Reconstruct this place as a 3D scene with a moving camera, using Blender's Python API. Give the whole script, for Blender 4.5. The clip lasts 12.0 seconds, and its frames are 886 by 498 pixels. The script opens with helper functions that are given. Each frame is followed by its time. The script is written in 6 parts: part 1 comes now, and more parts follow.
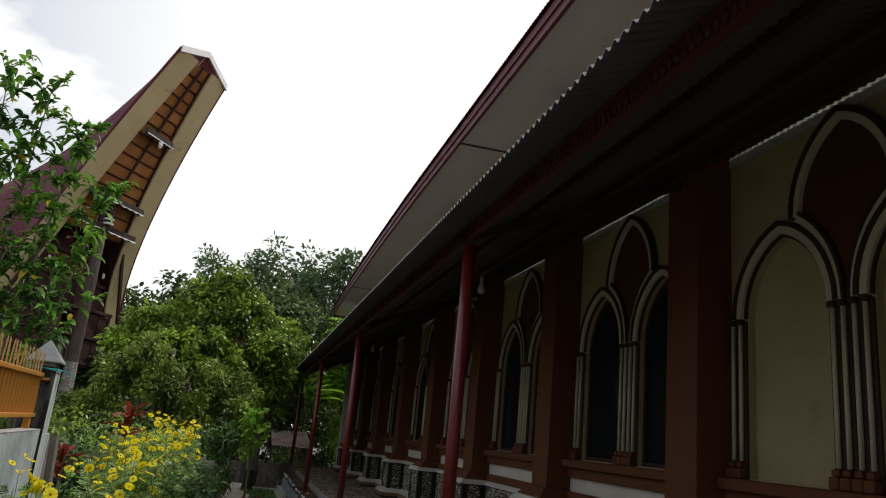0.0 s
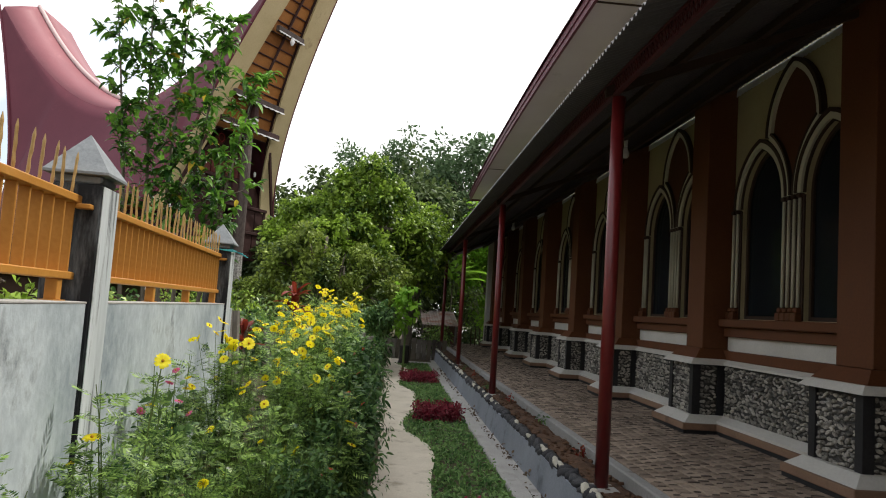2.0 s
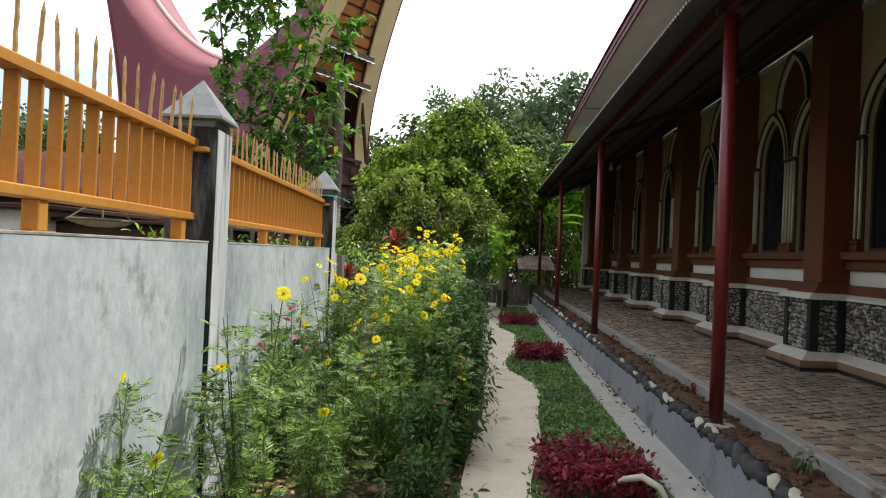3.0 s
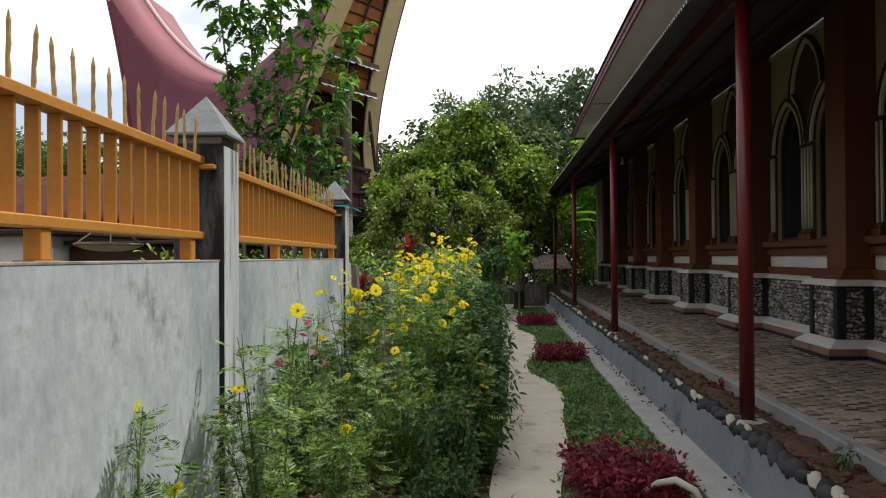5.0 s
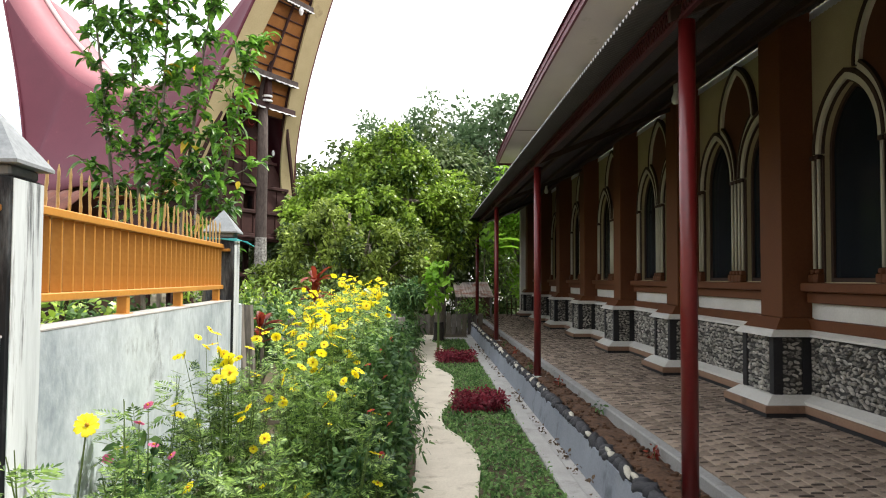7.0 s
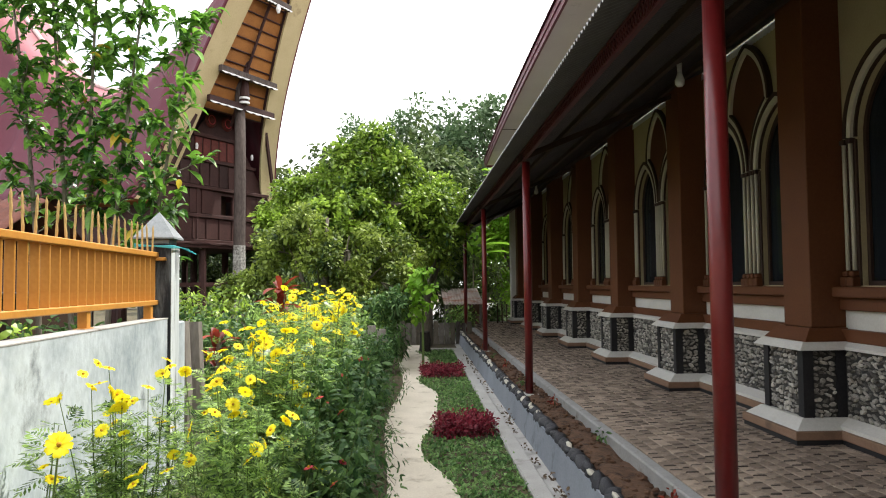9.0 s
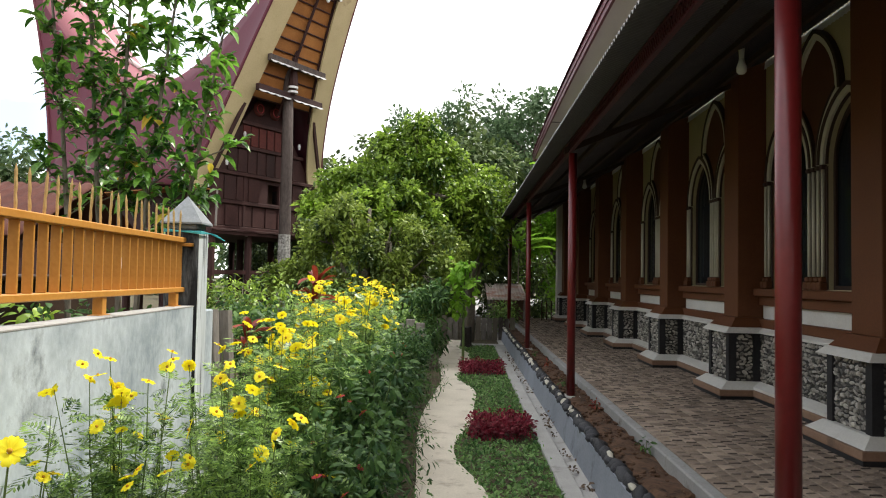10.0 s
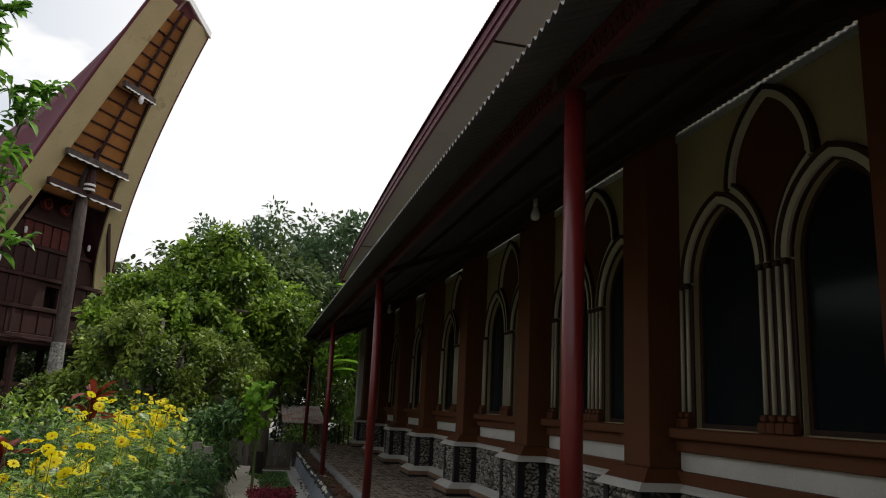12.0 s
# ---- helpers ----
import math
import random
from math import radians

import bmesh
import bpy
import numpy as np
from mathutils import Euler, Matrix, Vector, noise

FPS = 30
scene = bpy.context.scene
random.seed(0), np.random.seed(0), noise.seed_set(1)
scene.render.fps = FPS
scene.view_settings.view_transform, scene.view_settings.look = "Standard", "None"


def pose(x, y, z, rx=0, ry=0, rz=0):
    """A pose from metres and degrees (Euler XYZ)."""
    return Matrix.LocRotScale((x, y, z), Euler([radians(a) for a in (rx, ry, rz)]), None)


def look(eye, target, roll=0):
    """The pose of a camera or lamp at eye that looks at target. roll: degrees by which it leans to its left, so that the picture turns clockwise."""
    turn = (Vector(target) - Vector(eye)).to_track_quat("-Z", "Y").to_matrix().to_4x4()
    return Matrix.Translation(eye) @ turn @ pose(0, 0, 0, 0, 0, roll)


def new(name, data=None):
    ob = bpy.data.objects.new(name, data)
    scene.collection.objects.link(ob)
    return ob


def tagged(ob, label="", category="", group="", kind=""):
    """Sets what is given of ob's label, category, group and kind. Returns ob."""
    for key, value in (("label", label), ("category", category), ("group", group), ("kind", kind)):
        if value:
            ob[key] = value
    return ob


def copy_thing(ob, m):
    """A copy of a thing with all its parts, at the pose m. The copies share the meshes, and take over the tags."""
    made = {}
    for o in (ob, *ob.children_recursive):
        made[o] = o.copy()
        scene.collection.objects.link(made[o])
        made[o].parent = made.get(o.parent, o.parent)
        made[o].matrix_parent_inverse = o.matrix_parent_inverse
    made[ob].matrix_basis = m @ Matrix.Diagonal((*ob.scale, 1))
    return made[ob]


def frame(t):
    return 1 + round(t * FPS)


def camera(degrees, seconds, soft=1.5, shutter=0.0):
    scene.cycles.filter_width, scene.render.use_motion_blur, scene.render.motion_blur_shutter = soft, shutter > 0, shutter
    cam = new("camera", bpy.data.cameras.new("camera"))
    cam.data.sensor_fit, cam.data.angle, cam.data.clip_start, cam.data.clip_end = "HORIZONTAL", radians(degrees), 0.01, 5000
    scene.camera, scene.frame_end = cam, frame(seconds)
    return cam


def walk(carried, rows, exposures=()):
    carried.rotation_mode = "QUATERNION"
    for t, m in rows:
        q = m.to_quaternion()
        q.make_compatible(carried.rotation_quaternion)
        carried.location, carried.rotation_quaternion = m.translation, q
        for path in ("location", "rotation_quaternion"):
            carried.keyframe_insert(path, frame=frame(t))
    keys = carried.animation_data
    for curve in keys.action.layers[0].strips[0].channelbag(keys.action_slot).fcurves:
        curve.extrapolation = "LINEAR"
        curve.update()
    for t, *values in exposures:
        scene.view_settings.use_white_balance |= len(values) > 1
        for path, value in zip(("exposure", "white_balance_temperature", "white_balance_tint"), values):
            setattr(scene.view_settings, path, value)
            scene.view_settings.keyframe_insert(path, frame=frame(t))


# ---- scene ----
cam = camera(63.0, 12.0, soft=1.1)
PATH = [
    (0, (0.142, 0.604, 1.722), (0.596, 2.484, 2.232), 5.6),
    (0.5, (0.139, 0.624, 1.69), (0.532, 2.522, 2.183), 5.6),
    (1, (0.109, 0.622, 1.632), (0.421, 2.559, 2.019), 5.0),
    (1.5, (0.054, 0.637, 1.564), (0.208, 2.616, 1.813), 4.8),
    (2, (0.044, 0.66, 1.523), (0.172, 2.648, 1.695), 3.8),
    (2.5, (0.004, 0.697, 1.483), (-0.003, 2.694, 1.58), 2.1),
    (3, (-0.033, 0.699, 1.436), (-0.152, 2.696, 1.45), 2.5),
    (5, (-0.049, 0.799, 1.456), (-0.206, 2.792, 1.479), -0.4),
    (5.5, (0.089, 1.053, 1.459), (0.17, 3.046, 1.611), -0.2),
    (6, (0.147, 1.338, 1.622), (0.202, 3.337, 1.628), 2.2),
    (6.5, (0.133, 1.536, 1.658), (0.194, 3.534, 1.721), 1.8),
    (7, (0.08, 1.722, 1.68), (0.13, 3.72, 1.76), 0.3),
    (9, (0.26, 2.752, 1.712), (0.334, 4.748, 1.808), -0.6),
    (9.5, (0.316, 2.967, 1.691), (0.226, 4.961, 1.806), -0.5),
    (10, (0.352, 3.091, 1.714), (0.296, 5.089, 1.793), 1.0),
    (10.5, (0.334, 3.129, 1.762), (0.366, 5.116, 1.991), 1.3),
    (11, (0.315, 3.128, 1.788), (0.416, 5.094, 2.144), 2.5),
    (11.5, (0.340, 3.109, 1.787), (0.601, 5.048, 2.201), 2.0),
    (12, (0.316, 3.022, 1.725), (0.773, 4.921, 2.152), 2.9),
]
EXPOSURES = [(0.0, -1.08), (0.4, -1.32), (0.9, -1.42), (1.2, -1.32), (1.6, -1.0), (2.0, -0.4), (2.5, -0.2), (3.2, -0.2),
             (4.8, -0.65), (5.1, -0.65), (5.6, -0.05), (6.5, 0.42), (7.2, 0.45), (9.0, 0.45), (9.5, 0.22), (10.0, 0.06), (10.4, 0.3), (10.8, 0.0), (11.2, -0.55), (11.6, -0.98), (12.0, -1.08)]
walk(cam, [(t, look(eye, target, roll)) for t, eye, target, roll in PATH], EXPOSURES)

# ---- world and sun ----
SUN_TO = Vector((0.495, 0.28, 0.92)).normalized()
world = bpy.data.worlds.new("world")
scene.world = world
world.use_nodes = True
wn, wl = world.node_tree.nodes, world.node_tree.links
wn.clear()
w_out, w_bg = wn.new("ShaderNodeOutputWorld"), wn.new("ShaderNodeBackground")
w_sky = wn.new("ShaderNodeTexSky")
w_sky.sky_type, w_sky.sun_disc = "NISHITA", False
w_sky.sun_elevation = math.asin(SUN_TO.z)
w_sky.sun_rotation = math.atan2(SUN_TO.x, SUN_TO.y)
w_sky.dust_density = 3.0
w_co = wn.new("ShaderNodeTexCoord")
w_map = wn.new("ShaderNodeMapping")
w_map.inputs["Scale"].default_value = (1.6, 1.6, 4.0)
w_cloud = wn.new("ShaderNodeTexNoise")
w_cloud.inputs["Scale"].default_value, w_cloud.inputs["Detail"].default_value = 1.7, 7.0
w_ramp = wn.new("ShaderNodeValToRGB")
w_ramp.color_ramp.elements[0].position, w_ramp.color_ramp.elements[1].position = 0.40, 0.56
w_ramp.color_ramp.elements[0].color = (0.14, 0.14, 0.14, 1)
w_mix = wn.new("ShaderNodeMix")
w_mix.data_type = "RGBA"
w_mix.inputs["B"].default_value = (22.0, 22.0, 21.9, 1)
wl.new(w_co.outputs["Generated"], w_map.inputs["Vector"])
wl.new(w_map.outputs["Vector"], w_cloud.inputs["Vector"])
wl.new(w_cloud.outputs["Fac"], w_ramp.inputs["Fac"])
# haze is thickest towards the sun's side, thinner and bluer away from it
w_sep = wn.new("ShaderNodeSeparateXYZ")
w_haze = wn.new("ShaderNodeMapRange")
w_haze.inputs["From Min"].default_value, w_haze.inputs["From Max"].default_value = -0.52, -0.12
w_haze.inputs["To Min"].default_value = 0.30
w_max = wn.new("ShaderNodeMath")
w_max.operation = "MAXIMUM"
wl.new(w_co.outputs["Generated"], w_sep.inputs["Vector"])
wl.new(w_sep.outputs["X"], w_haze.inputs["Value"])
wl.new(w_haze.outputs["Result"], w_max.inputs[0])
wl.new(w_ramp.outputs["Color"], w_max.inputs[1])
wl.new(w_max.outputs[0], w_mix.inputs["Factor"])
w_gain = wn.new("ShaderNodeMix")
w_gain.data_type, w_gain.blend_type = "RGBA", "MULTIPLY"
w_gain.inputs["Factor"].default_value = 1.0
w_gain.inputs["B"].default_value = (1.55, 2.0, 2.45, 1)
wl.new(w_sky.outputs["Color"], w_gain.inputs["A"])
wl.new(w_gain.outputs["Result"], w_mix.inputs["A"])
wl.new(w_mix.outputs["Result"], w_bg.inputs["Color"])
w_bg.inputs["Strength"].default_value = 0.10
wl.new(w_bg.outputs["Background"], w_out.inputs["Surface"])

sun = new("sun", bpy.data.lights.new("sun", "SUN"))
sun.data.energy, sun.data.angle, sun.data.color = 5.0, radians(1.0), (1.0, 0.95, 0.86)
sun.matrix_world = look(SUN_TO * 60, (0, 0, 0))


# ---- materials ----
def node(tree, kind, **values):
    n = tree.nodes.new(kind)
    for key, value in values.items():
        n.inputs[key.replace("_", " ")].default_value = value
    return n


def surface(name, dark, light, rough=0.8, fine=40.0, coarse=3.0, bump=0.2, metal=0.0, spread=0.0, stain=None, stain_at=0.6, stain_scale=1.2, stretch=(1, 1, 1), leafy=0.0, per="object", spec=0.3, grain=0.45):
    """Two colours mixed by a coarse and a fine noise, with relief, stains and a spread between pieces."""
    m = bpy.data.materials.new(name)
    m.use_nodes = True
    t = m.node_tree
    b, out = t.nodes["Principled BSDF"], t.nodes["Material Output"]
    b.inputs["Roughness"].default_value, b.inputs["Metallic"].default_value = rough, metal
    b.inputs["Specular IOR Level"].default_value = spec
    co = node(t, "ShaderNodeTexCoord")
    mp = node(t, "ShaderNodeMapping", Scale=stretch)
    t.links.new(co.outputs["Object"], mp.inputs["Vector"])
    n1 = node(t, "ShaderNodeTexNoise", Scale=coarse, Detail=6.0, Roughness=0.6)
    n2 = node(t, "ShaderNodeTexNoise", Scale=fine, Detail=4.0, Roughness=0.6)
    for n in (n1, n2):
        t.links.new(mp.outputs["Vector"], n.inputs["Vector"])
    add = node(t, "ShaderNodeMath")
    add.operation = "MULTIPLY_ADD"
    add.inputs[1].default_value = 1 - grain
    half = node(t, "ShaderNodeMath")
    half.operation = "MULTIPLY"
    half.inputs[1].default_value = grain
    t.links.new(n2.outputs["Fac"], half.inputs[0])
    t.links.new(n1.outputs["Fac"], add.inputs[0])
    t.links.new(half.outputs[0], add.inputs[2])
    last = add.outputs[0]
    rng = node(t, "ShaderNodeMapRange")
    rng.inputs["From Min"].default_value, rng.inputs["From Max"].default_value = 0.33, 0.67
    t.links.new(last, rng.inputs["Value"])
    last = rng.outputs["Result"]
    if spread:
        src = node(t, "ShaderNodeObjectInfo").outputs["Random"] if per == "object" else node(t, "ShaderNodeNewGeometry").outputs["Random Per Island"]
        sp = node(t, "ShaderNodeMath")
        sp.operation = "MULTIPLY_ADD"
        sp.inputs[1].default_value = spread * 2
        t.links.new(src, sp.inputs[0])
        low = node(t, "ShaderNodeMath")
        low.operation = "SUBTRACT"
        low.inputs[1].default_value = spread
        t.links.new(last, low.inputs[0])
        t.links.new(low.outputs[0], sp.inputs[2])
        last = sp.outputs[0]
    mix = node(t, "ShaderNodeMix")
    mix.data_type = "RGBA"
    mix.inputs["A"].default_value, mix.inputs["B"].default_value = (*dark, 1), (*light, 1)
    t.links.new(last, mix.inputs["Factor"])
    colour = mix.outputs["Result"]
    if stain:
        n3 = node(t, "ShaderNodeTexNoise", Scale=stain_scale, Detail=8.0, Roughness=0.7)
        t.links.new(mp.outputs["Vector"], n3.inputs["Vector"])
        rp = node(t, "ShaderNodeMapRange")
        rp.inputs["From Min"].default_value, rp.inputs["From Max"].default_value = stain_at - 0.05, stain_at + 0.07
        t.links.new(n3.outputs["Fac"], rp.inputs["Value"])
        sm = node(t, "ShaderNodeMix")
        sm.data_type = "RGBA"
        sm.inputs["B"].default_value = (*stain, 1)
        t.links.new(rp.outputs["Result"], sm.inputs["Factor"])
        t.links.new(colour, sm.inputs["A"])
        colour = sm.outputs["Result"]
    t.links.new(colour, b.inputs["Base Color"])
    if bump:
        bp = node(t, "ShaderNodeBump", Strength=bump, Distance=0.01)
        t.links.new(n2.outputs["Fac"], bp.inputs["Height"])
        t.links.new(bp.outputs["Normal"], b.inputs["Normal"])
    if leafy:
        tr = node(t, "ShaderNodeBsdfTranslucent")
        t.links.new(colour, tr.inputs["Color"])
        ms = node(t, "ShaderNodeMixShader", Fac=leafy)
        t.links.new(b.outputs[0], ms.inputs[1])
        t.links.new(tr.outputs[0], ms.inputs[2])
        t.links.new(ms.outputs[0], out.inputs["Surface"])
    return m


TRIM_CREAM = surface("cream_trim_paint", (0.46, 0.43, 0.33), (0.57, 0.54, 0.43), 0.65, 60, 2, 0.08, stain=(0.36, 0.31, 0.21), stain_at=0.68)
CREAM = surface("cream_paint", (0.34, 0.285, 0.165), (0.44, 0.375, 0.225), 0.75, 60, 1.5, 0.12, stain=(0.32, 0.26, 0.15), stain_at=0.68)
TRIM_WHITE = surface("white_trim_paint", (0.54, 0.52, 0.47), (0.68, 0.66, 0.61), 0.6, 50, 2.0, 0.08, stain=(0.42, 0.38, 0.32), stain_at=0.68)
BROWN = surface("brown_paint", (0.096, 0.032, 0.011), (0.142, 0.050, 0.017), 0.62, 50, 1.2, 0.08, stain=(0.10, 0.038, 0.018), stain_at=0.66)
GROOVE = surface("dark_brown_paint", (0.03, 0.016, 0.01), (0.05, 0.026, 0.016), 0.7, 40, 3, 0.05)
BLACK_STRIP = surface("black_paint", (0.014, 0.014, 0.016), (0.035, 0.034, 0.036), 0.5, 60, 2, 0.1)
PLINTH_BROWN = surface("plinth_brown_paint", (0.21, 0.125, 0.08), (0.29, 0.18, 0.12), 0.7, 60, 2, 0.12, stain=(0.14, 0.09, 0.06), stain_at=0.62)
STONE = surface("cladding_stone", (0.085, 0.08, 0.072), (0.52, 0.49, 0.43), 0.75, 50, 6, 0.5, spread=0.45)
STONE_FAR = surface("cladding_stone_joined", (0.085, 0.08, 0.072), (0.52, 0.49, 0.43), 0.75, 50, 6, 0.5, spread=0.45, per="island")
MORTAR = surface("dark_mortar", (0.035, 0.034, 0.033), (0.075, 0.072, 0.068), 0.9, 60, 5, 0.4)
RED_STEEL = surface("red_oxide_paint", (0.105, 0.008, 0.008), (0.155, 0.013, 0.013), 0.34, 30, 1.5, 0.05, stain=(0.08, 0.010, 0.010), stain_at=0.66, spec=0.5)
# Underside of the aged canopy sheet, darkened in colour for the porch shade.
SHEET = surface("shaded_aged_sheet", (0.052, 0.046, 0.050), (0.082, 0.074, 0.078), 0.6, 30, 1.2, 0.05, stain=(0.10, 0.085, 0.08), stain_at=0.64)
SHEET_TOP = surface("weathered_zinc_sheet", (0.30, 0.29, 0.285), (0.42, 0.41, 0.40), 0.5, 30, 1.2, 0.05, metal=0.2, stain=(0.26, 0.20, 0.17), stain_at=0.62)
# Pale sheet colour that carries the daylight leak at the canopy's wall edge.
SHEET_BRIGHT = surface("bright_leak_sheet", (0.55, 0.55, 0.55), (0.72, 0.72, 0.72), 0.45, 30, 2, 0.05, metal=0.3)
SOFFIT = surface("soffit_board", (0.56, 0.50, 0.50), (0.64, 0.58, 0.58), 0.8, 40, 0.7, 0.04, stain=(0.42, 0.38, 0.36), stain_at=0.66)
FASCIA = surface("maroon_fascia_paint", (0.10, 0.020, 0.034), (0.155, 0.036, 0.052), 0.55, 40, 1.5, 0.06, stain=(0.30, 0.21, 0.21), stain_at=0.70)
BEAM_RED = surface("dark_red_beam_paint", (0.050, 0.010, 0.011), (0.085, 0.018, 0.020), 0.5, 30, 1.5, 0.05)
PANEL_BROWN = surface("dark_panel_paint", (0.070, 0.024, 0.010), (0.10, 0.036, 0.014), 0.65, 50, 1.2, 0.08)
# Streaked whitewash, made paler for the sunlit side of the fence piers.
PIER_WHITE = surface("sunlit_streaked_whitewash", (0.42, 0.46, 0.48), (0.74, 0.78, 0.80), 0.7, 20, 1.6, 0.12, stain=(0.10, 0.108, 0.115), stain_at=0.56, stain_scale=5.0, stretch=(3.0, 3.0, 0.25), grain=0.25)
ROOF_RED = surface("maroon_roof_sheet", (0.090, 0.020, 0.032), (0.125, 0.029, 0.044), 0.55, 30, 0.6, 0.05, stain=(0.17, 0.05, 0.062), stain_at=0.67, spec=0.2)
# Dark grey puts the dimness of the unlit church interior into its colour.
GLASS_ROOM = surface("dim_interior_grey", (0.10, 0.10, 0.10), (0.15, 0.15, 0.15), 0.9, 30, 2, 0.05)
TILE = surface("porch_paver", (0.175, 0.132, 0.10), (0.40, 0.312, 0.238), 0.78, 70, 4, 0.45, spread=0.45, stain=(0.08, 0.062, 0.052), stain_at=0.60, stain_scale=5, stretch=(0.7, 1.6, 1))
TILE_FAR = surface("porch_paver_joined", (0.175, 0.132, 0.10), (0.40, 0.312, 0.238), 0.78, 70, 4, 0.45, spread=0.45, stain=(0.08, 0.062, 0.052), stain_at=0.60, stain_scale=5, stretch=(0.7, 1.6, 1), per="island")
CONCRETE = surface("concrete", (0.30, 0.29, 0.275), (0.44, 0.43, 0.41), 0.85, 60, 2.5, 0.3, stain=(0.19, 0.18, 0.165), stain_at=0.60)
PATH_CONCRETE = surface("path_concrete", (0.52, 0.465, 0.38), (0.70, 0.635, 0.53), 0.9, 60, 2.0, 0.35, stain=(0.38, 0.33, 0.255), stain_at=0.60, stain_scale=2.2)
DRAIN_WALL = surface("blue_grey_render", (0.17, 0.185, 0.215), (0.27, 0.29, 0.325), 0.8, 50, 1.8, 0.2, stain=(0.09, 0.10, 0.11), stain_at=0.60)
RENDER_WALL = surface("white_washed_render", (0.24, 0.285, 0.32), (0.64, 0.70, 0.735), 0.7, 16, 1.5, 0.35, stain=(0.16, 0.18, 0.195), stain_at=0.63, stain_scale=1.5, stretch=(1, 1.2, 0.85), grain=0.25)
# Streaked pier render, darkened in colour for the faces turned from the sun.
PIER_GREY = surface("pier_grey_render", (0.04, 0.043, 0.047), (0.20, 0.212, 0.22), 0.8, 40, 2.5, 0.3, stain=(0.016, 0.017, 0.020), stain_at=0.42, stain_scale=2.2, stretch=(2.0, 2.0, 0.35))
CAP_GREY = surface("pier_cap_render", (0.17, 0.185, 0.20), (0.30, 0.32, 0.335), 0.8, 40, 3, 0.2, stain=(0.10, 0.11, 0.115), stain_at=0.60)
ORANGE = surface("orange_paint", (0.46, 0.20, 0.035), (0.58, 0.275, 0.06), 0.45, 40, 1.5, 0.06, stain=(0.36, 0.15, 0.035), stain_at=0.66)
SOIL = surface("red_soil", (0.050, 0.027, 0.016), (0.150, 0.082, 0.048), 0.95, 35, 7, 0.9, stain=(0.025, 0.015, 0.010), stain_at=0.57, stain_scale=10)
EARTH = surface("garden_earth", (0.05, 0.04, 0.025), (0.11, 0.085, 0.05), 0.95, 25, 1.5, 0.8, stain=(0.05, 0.07, 0.02), stain_at=0.56, stain_scale=2)
EDGE_DARK = surface("black_stone", (0.018, 0.018, 0.022), (0.06, 0.06, 0.066), 0.7, 40, 8, 0.4, spread=0.3)
EDGE_WHITE = surface("whitewashed_stone", (0.38, 0.36, 0.29), (0.62, 0.59, 0.50), 0.75, 40, 8, 0.3)
GRASS = surface("carpet_grass", (0.045, 0.125, 0.036), (0.26, 0.42, 0.14), 0.7, 30, 3, 0.0, spread=0.4, leafy=0.3, per="island")
LEAF_MID = surface("garden_leaf", (0.024, 0.072, 0.022), (0.125, 0.23, 0.06), 0.55, 30, 2, 0.0, spread=0.45, leafy=0.32, per="island", spec=0.35)
LEAF_FEATHER = surface("feathery_leaf", (0.024, 0.074, 0.022), (0.39, 0.58, 0.15), 0.38, 30, 2, 0.0, spread=0.55, leafy=0.42, per="island", spec=0.5)
LEAF_TREE = surface("orchard_leaf", (0.024, 0.070, 0.012), (0.43, 0.61, 0.085), 0.34, 12, 1.3, 0.0, spread=0.32, leafy=0.38, per="island", spec=0.4, grain=0.12)
LEAF_YOUNG = surface("young_tree_leaf", (0.020, 0.080, 0.014), (0.22, 0.45, 0.06), 0.32, 30, 1.0, 0.0, spread=0.45, leafy=0.42, per="island", spec=0.5)
LEAF_DARK = surface("forest_leaf", (0.022, 0.050, 0.016), (0.15, 0.21, 0.065), 0.6, 30, 0.4, 0.0, spread=0.4, leafy=0.25, per="island")
LEAF_PALE = surface("hill_leaf", (0.06, 0.11, 0.05), (0.14, 0.21, 0.10), 0.7, 30, 0.4, 0.0, spread=0.35, leafy=0.3, per="island")
LEAF_LIME = surface("lime_leaf", (0.15, 0.34, 0.03), (0.34, 0.58, 0.06), 0.5, 30, 2.0, 0.0, spread=0.3, leafy=0.45, per="island")
LEAF_RED = surface("crimson_leaf", (0.10, 0.010, 0.020), (0.32, 0.035, 0.06), 0.55, 30, 4.0, 0.0, spread=0.4, leafy=0.3, per="island")
LEAF_MAROON = surface("maroon_strap_leaf", (0.14, 0.02, 0.015), (0.34, 0.06, 0.03), 0.45, 30, 3.0, 0.0, spread=0.3, leafy=0.35, per="island")
PETAL = surface("yellow_petal", (0.90, 0.75, 0.015), (0.96, 0.86, 0.04), 0.6, 40, 6, 0.0, leafy=0.45, spread=0.3)
PETAL_RED = surface("pink_red_petal", (0.50, 0.05, 0.06), (0.66, 0.12, 0.14), 0.6, 40, 6, 0.0, leafy=0.35, spread=0.3)
PETAL_WHITE = surface("white_petal", (0.7, 0.7, 0.66), (0.8, 0.8, 0.76), 0.6, 40, 6, 0.0, leafy=0.35)
POLLEN = surface("flower_eye", (0.42, 0.20, 0.01), (0.55, 0.30, 0.02), 0.8, 60, 20, 0.2)
STEM = surface("green_stem", (0.07, 0.12, 0.03), (0.13, 0.18, 0.05), 0.6, 40, 5, 0.1)
BARK = surface("grey_bark", (0.10, 0.085, 0.065), (0.24, 0.21, 0.17), 0.9, 40, 4, 0.5, stretch=(1, 1, 0.3))
WOOD_DARK = surface("dark_house_wood", (0.022, 0.008, 0.007), (0.056, 0.021, 0.018), 0.7, 25, 2, 0.3, spread=0.25, stretch=(1, 1, 0.4))
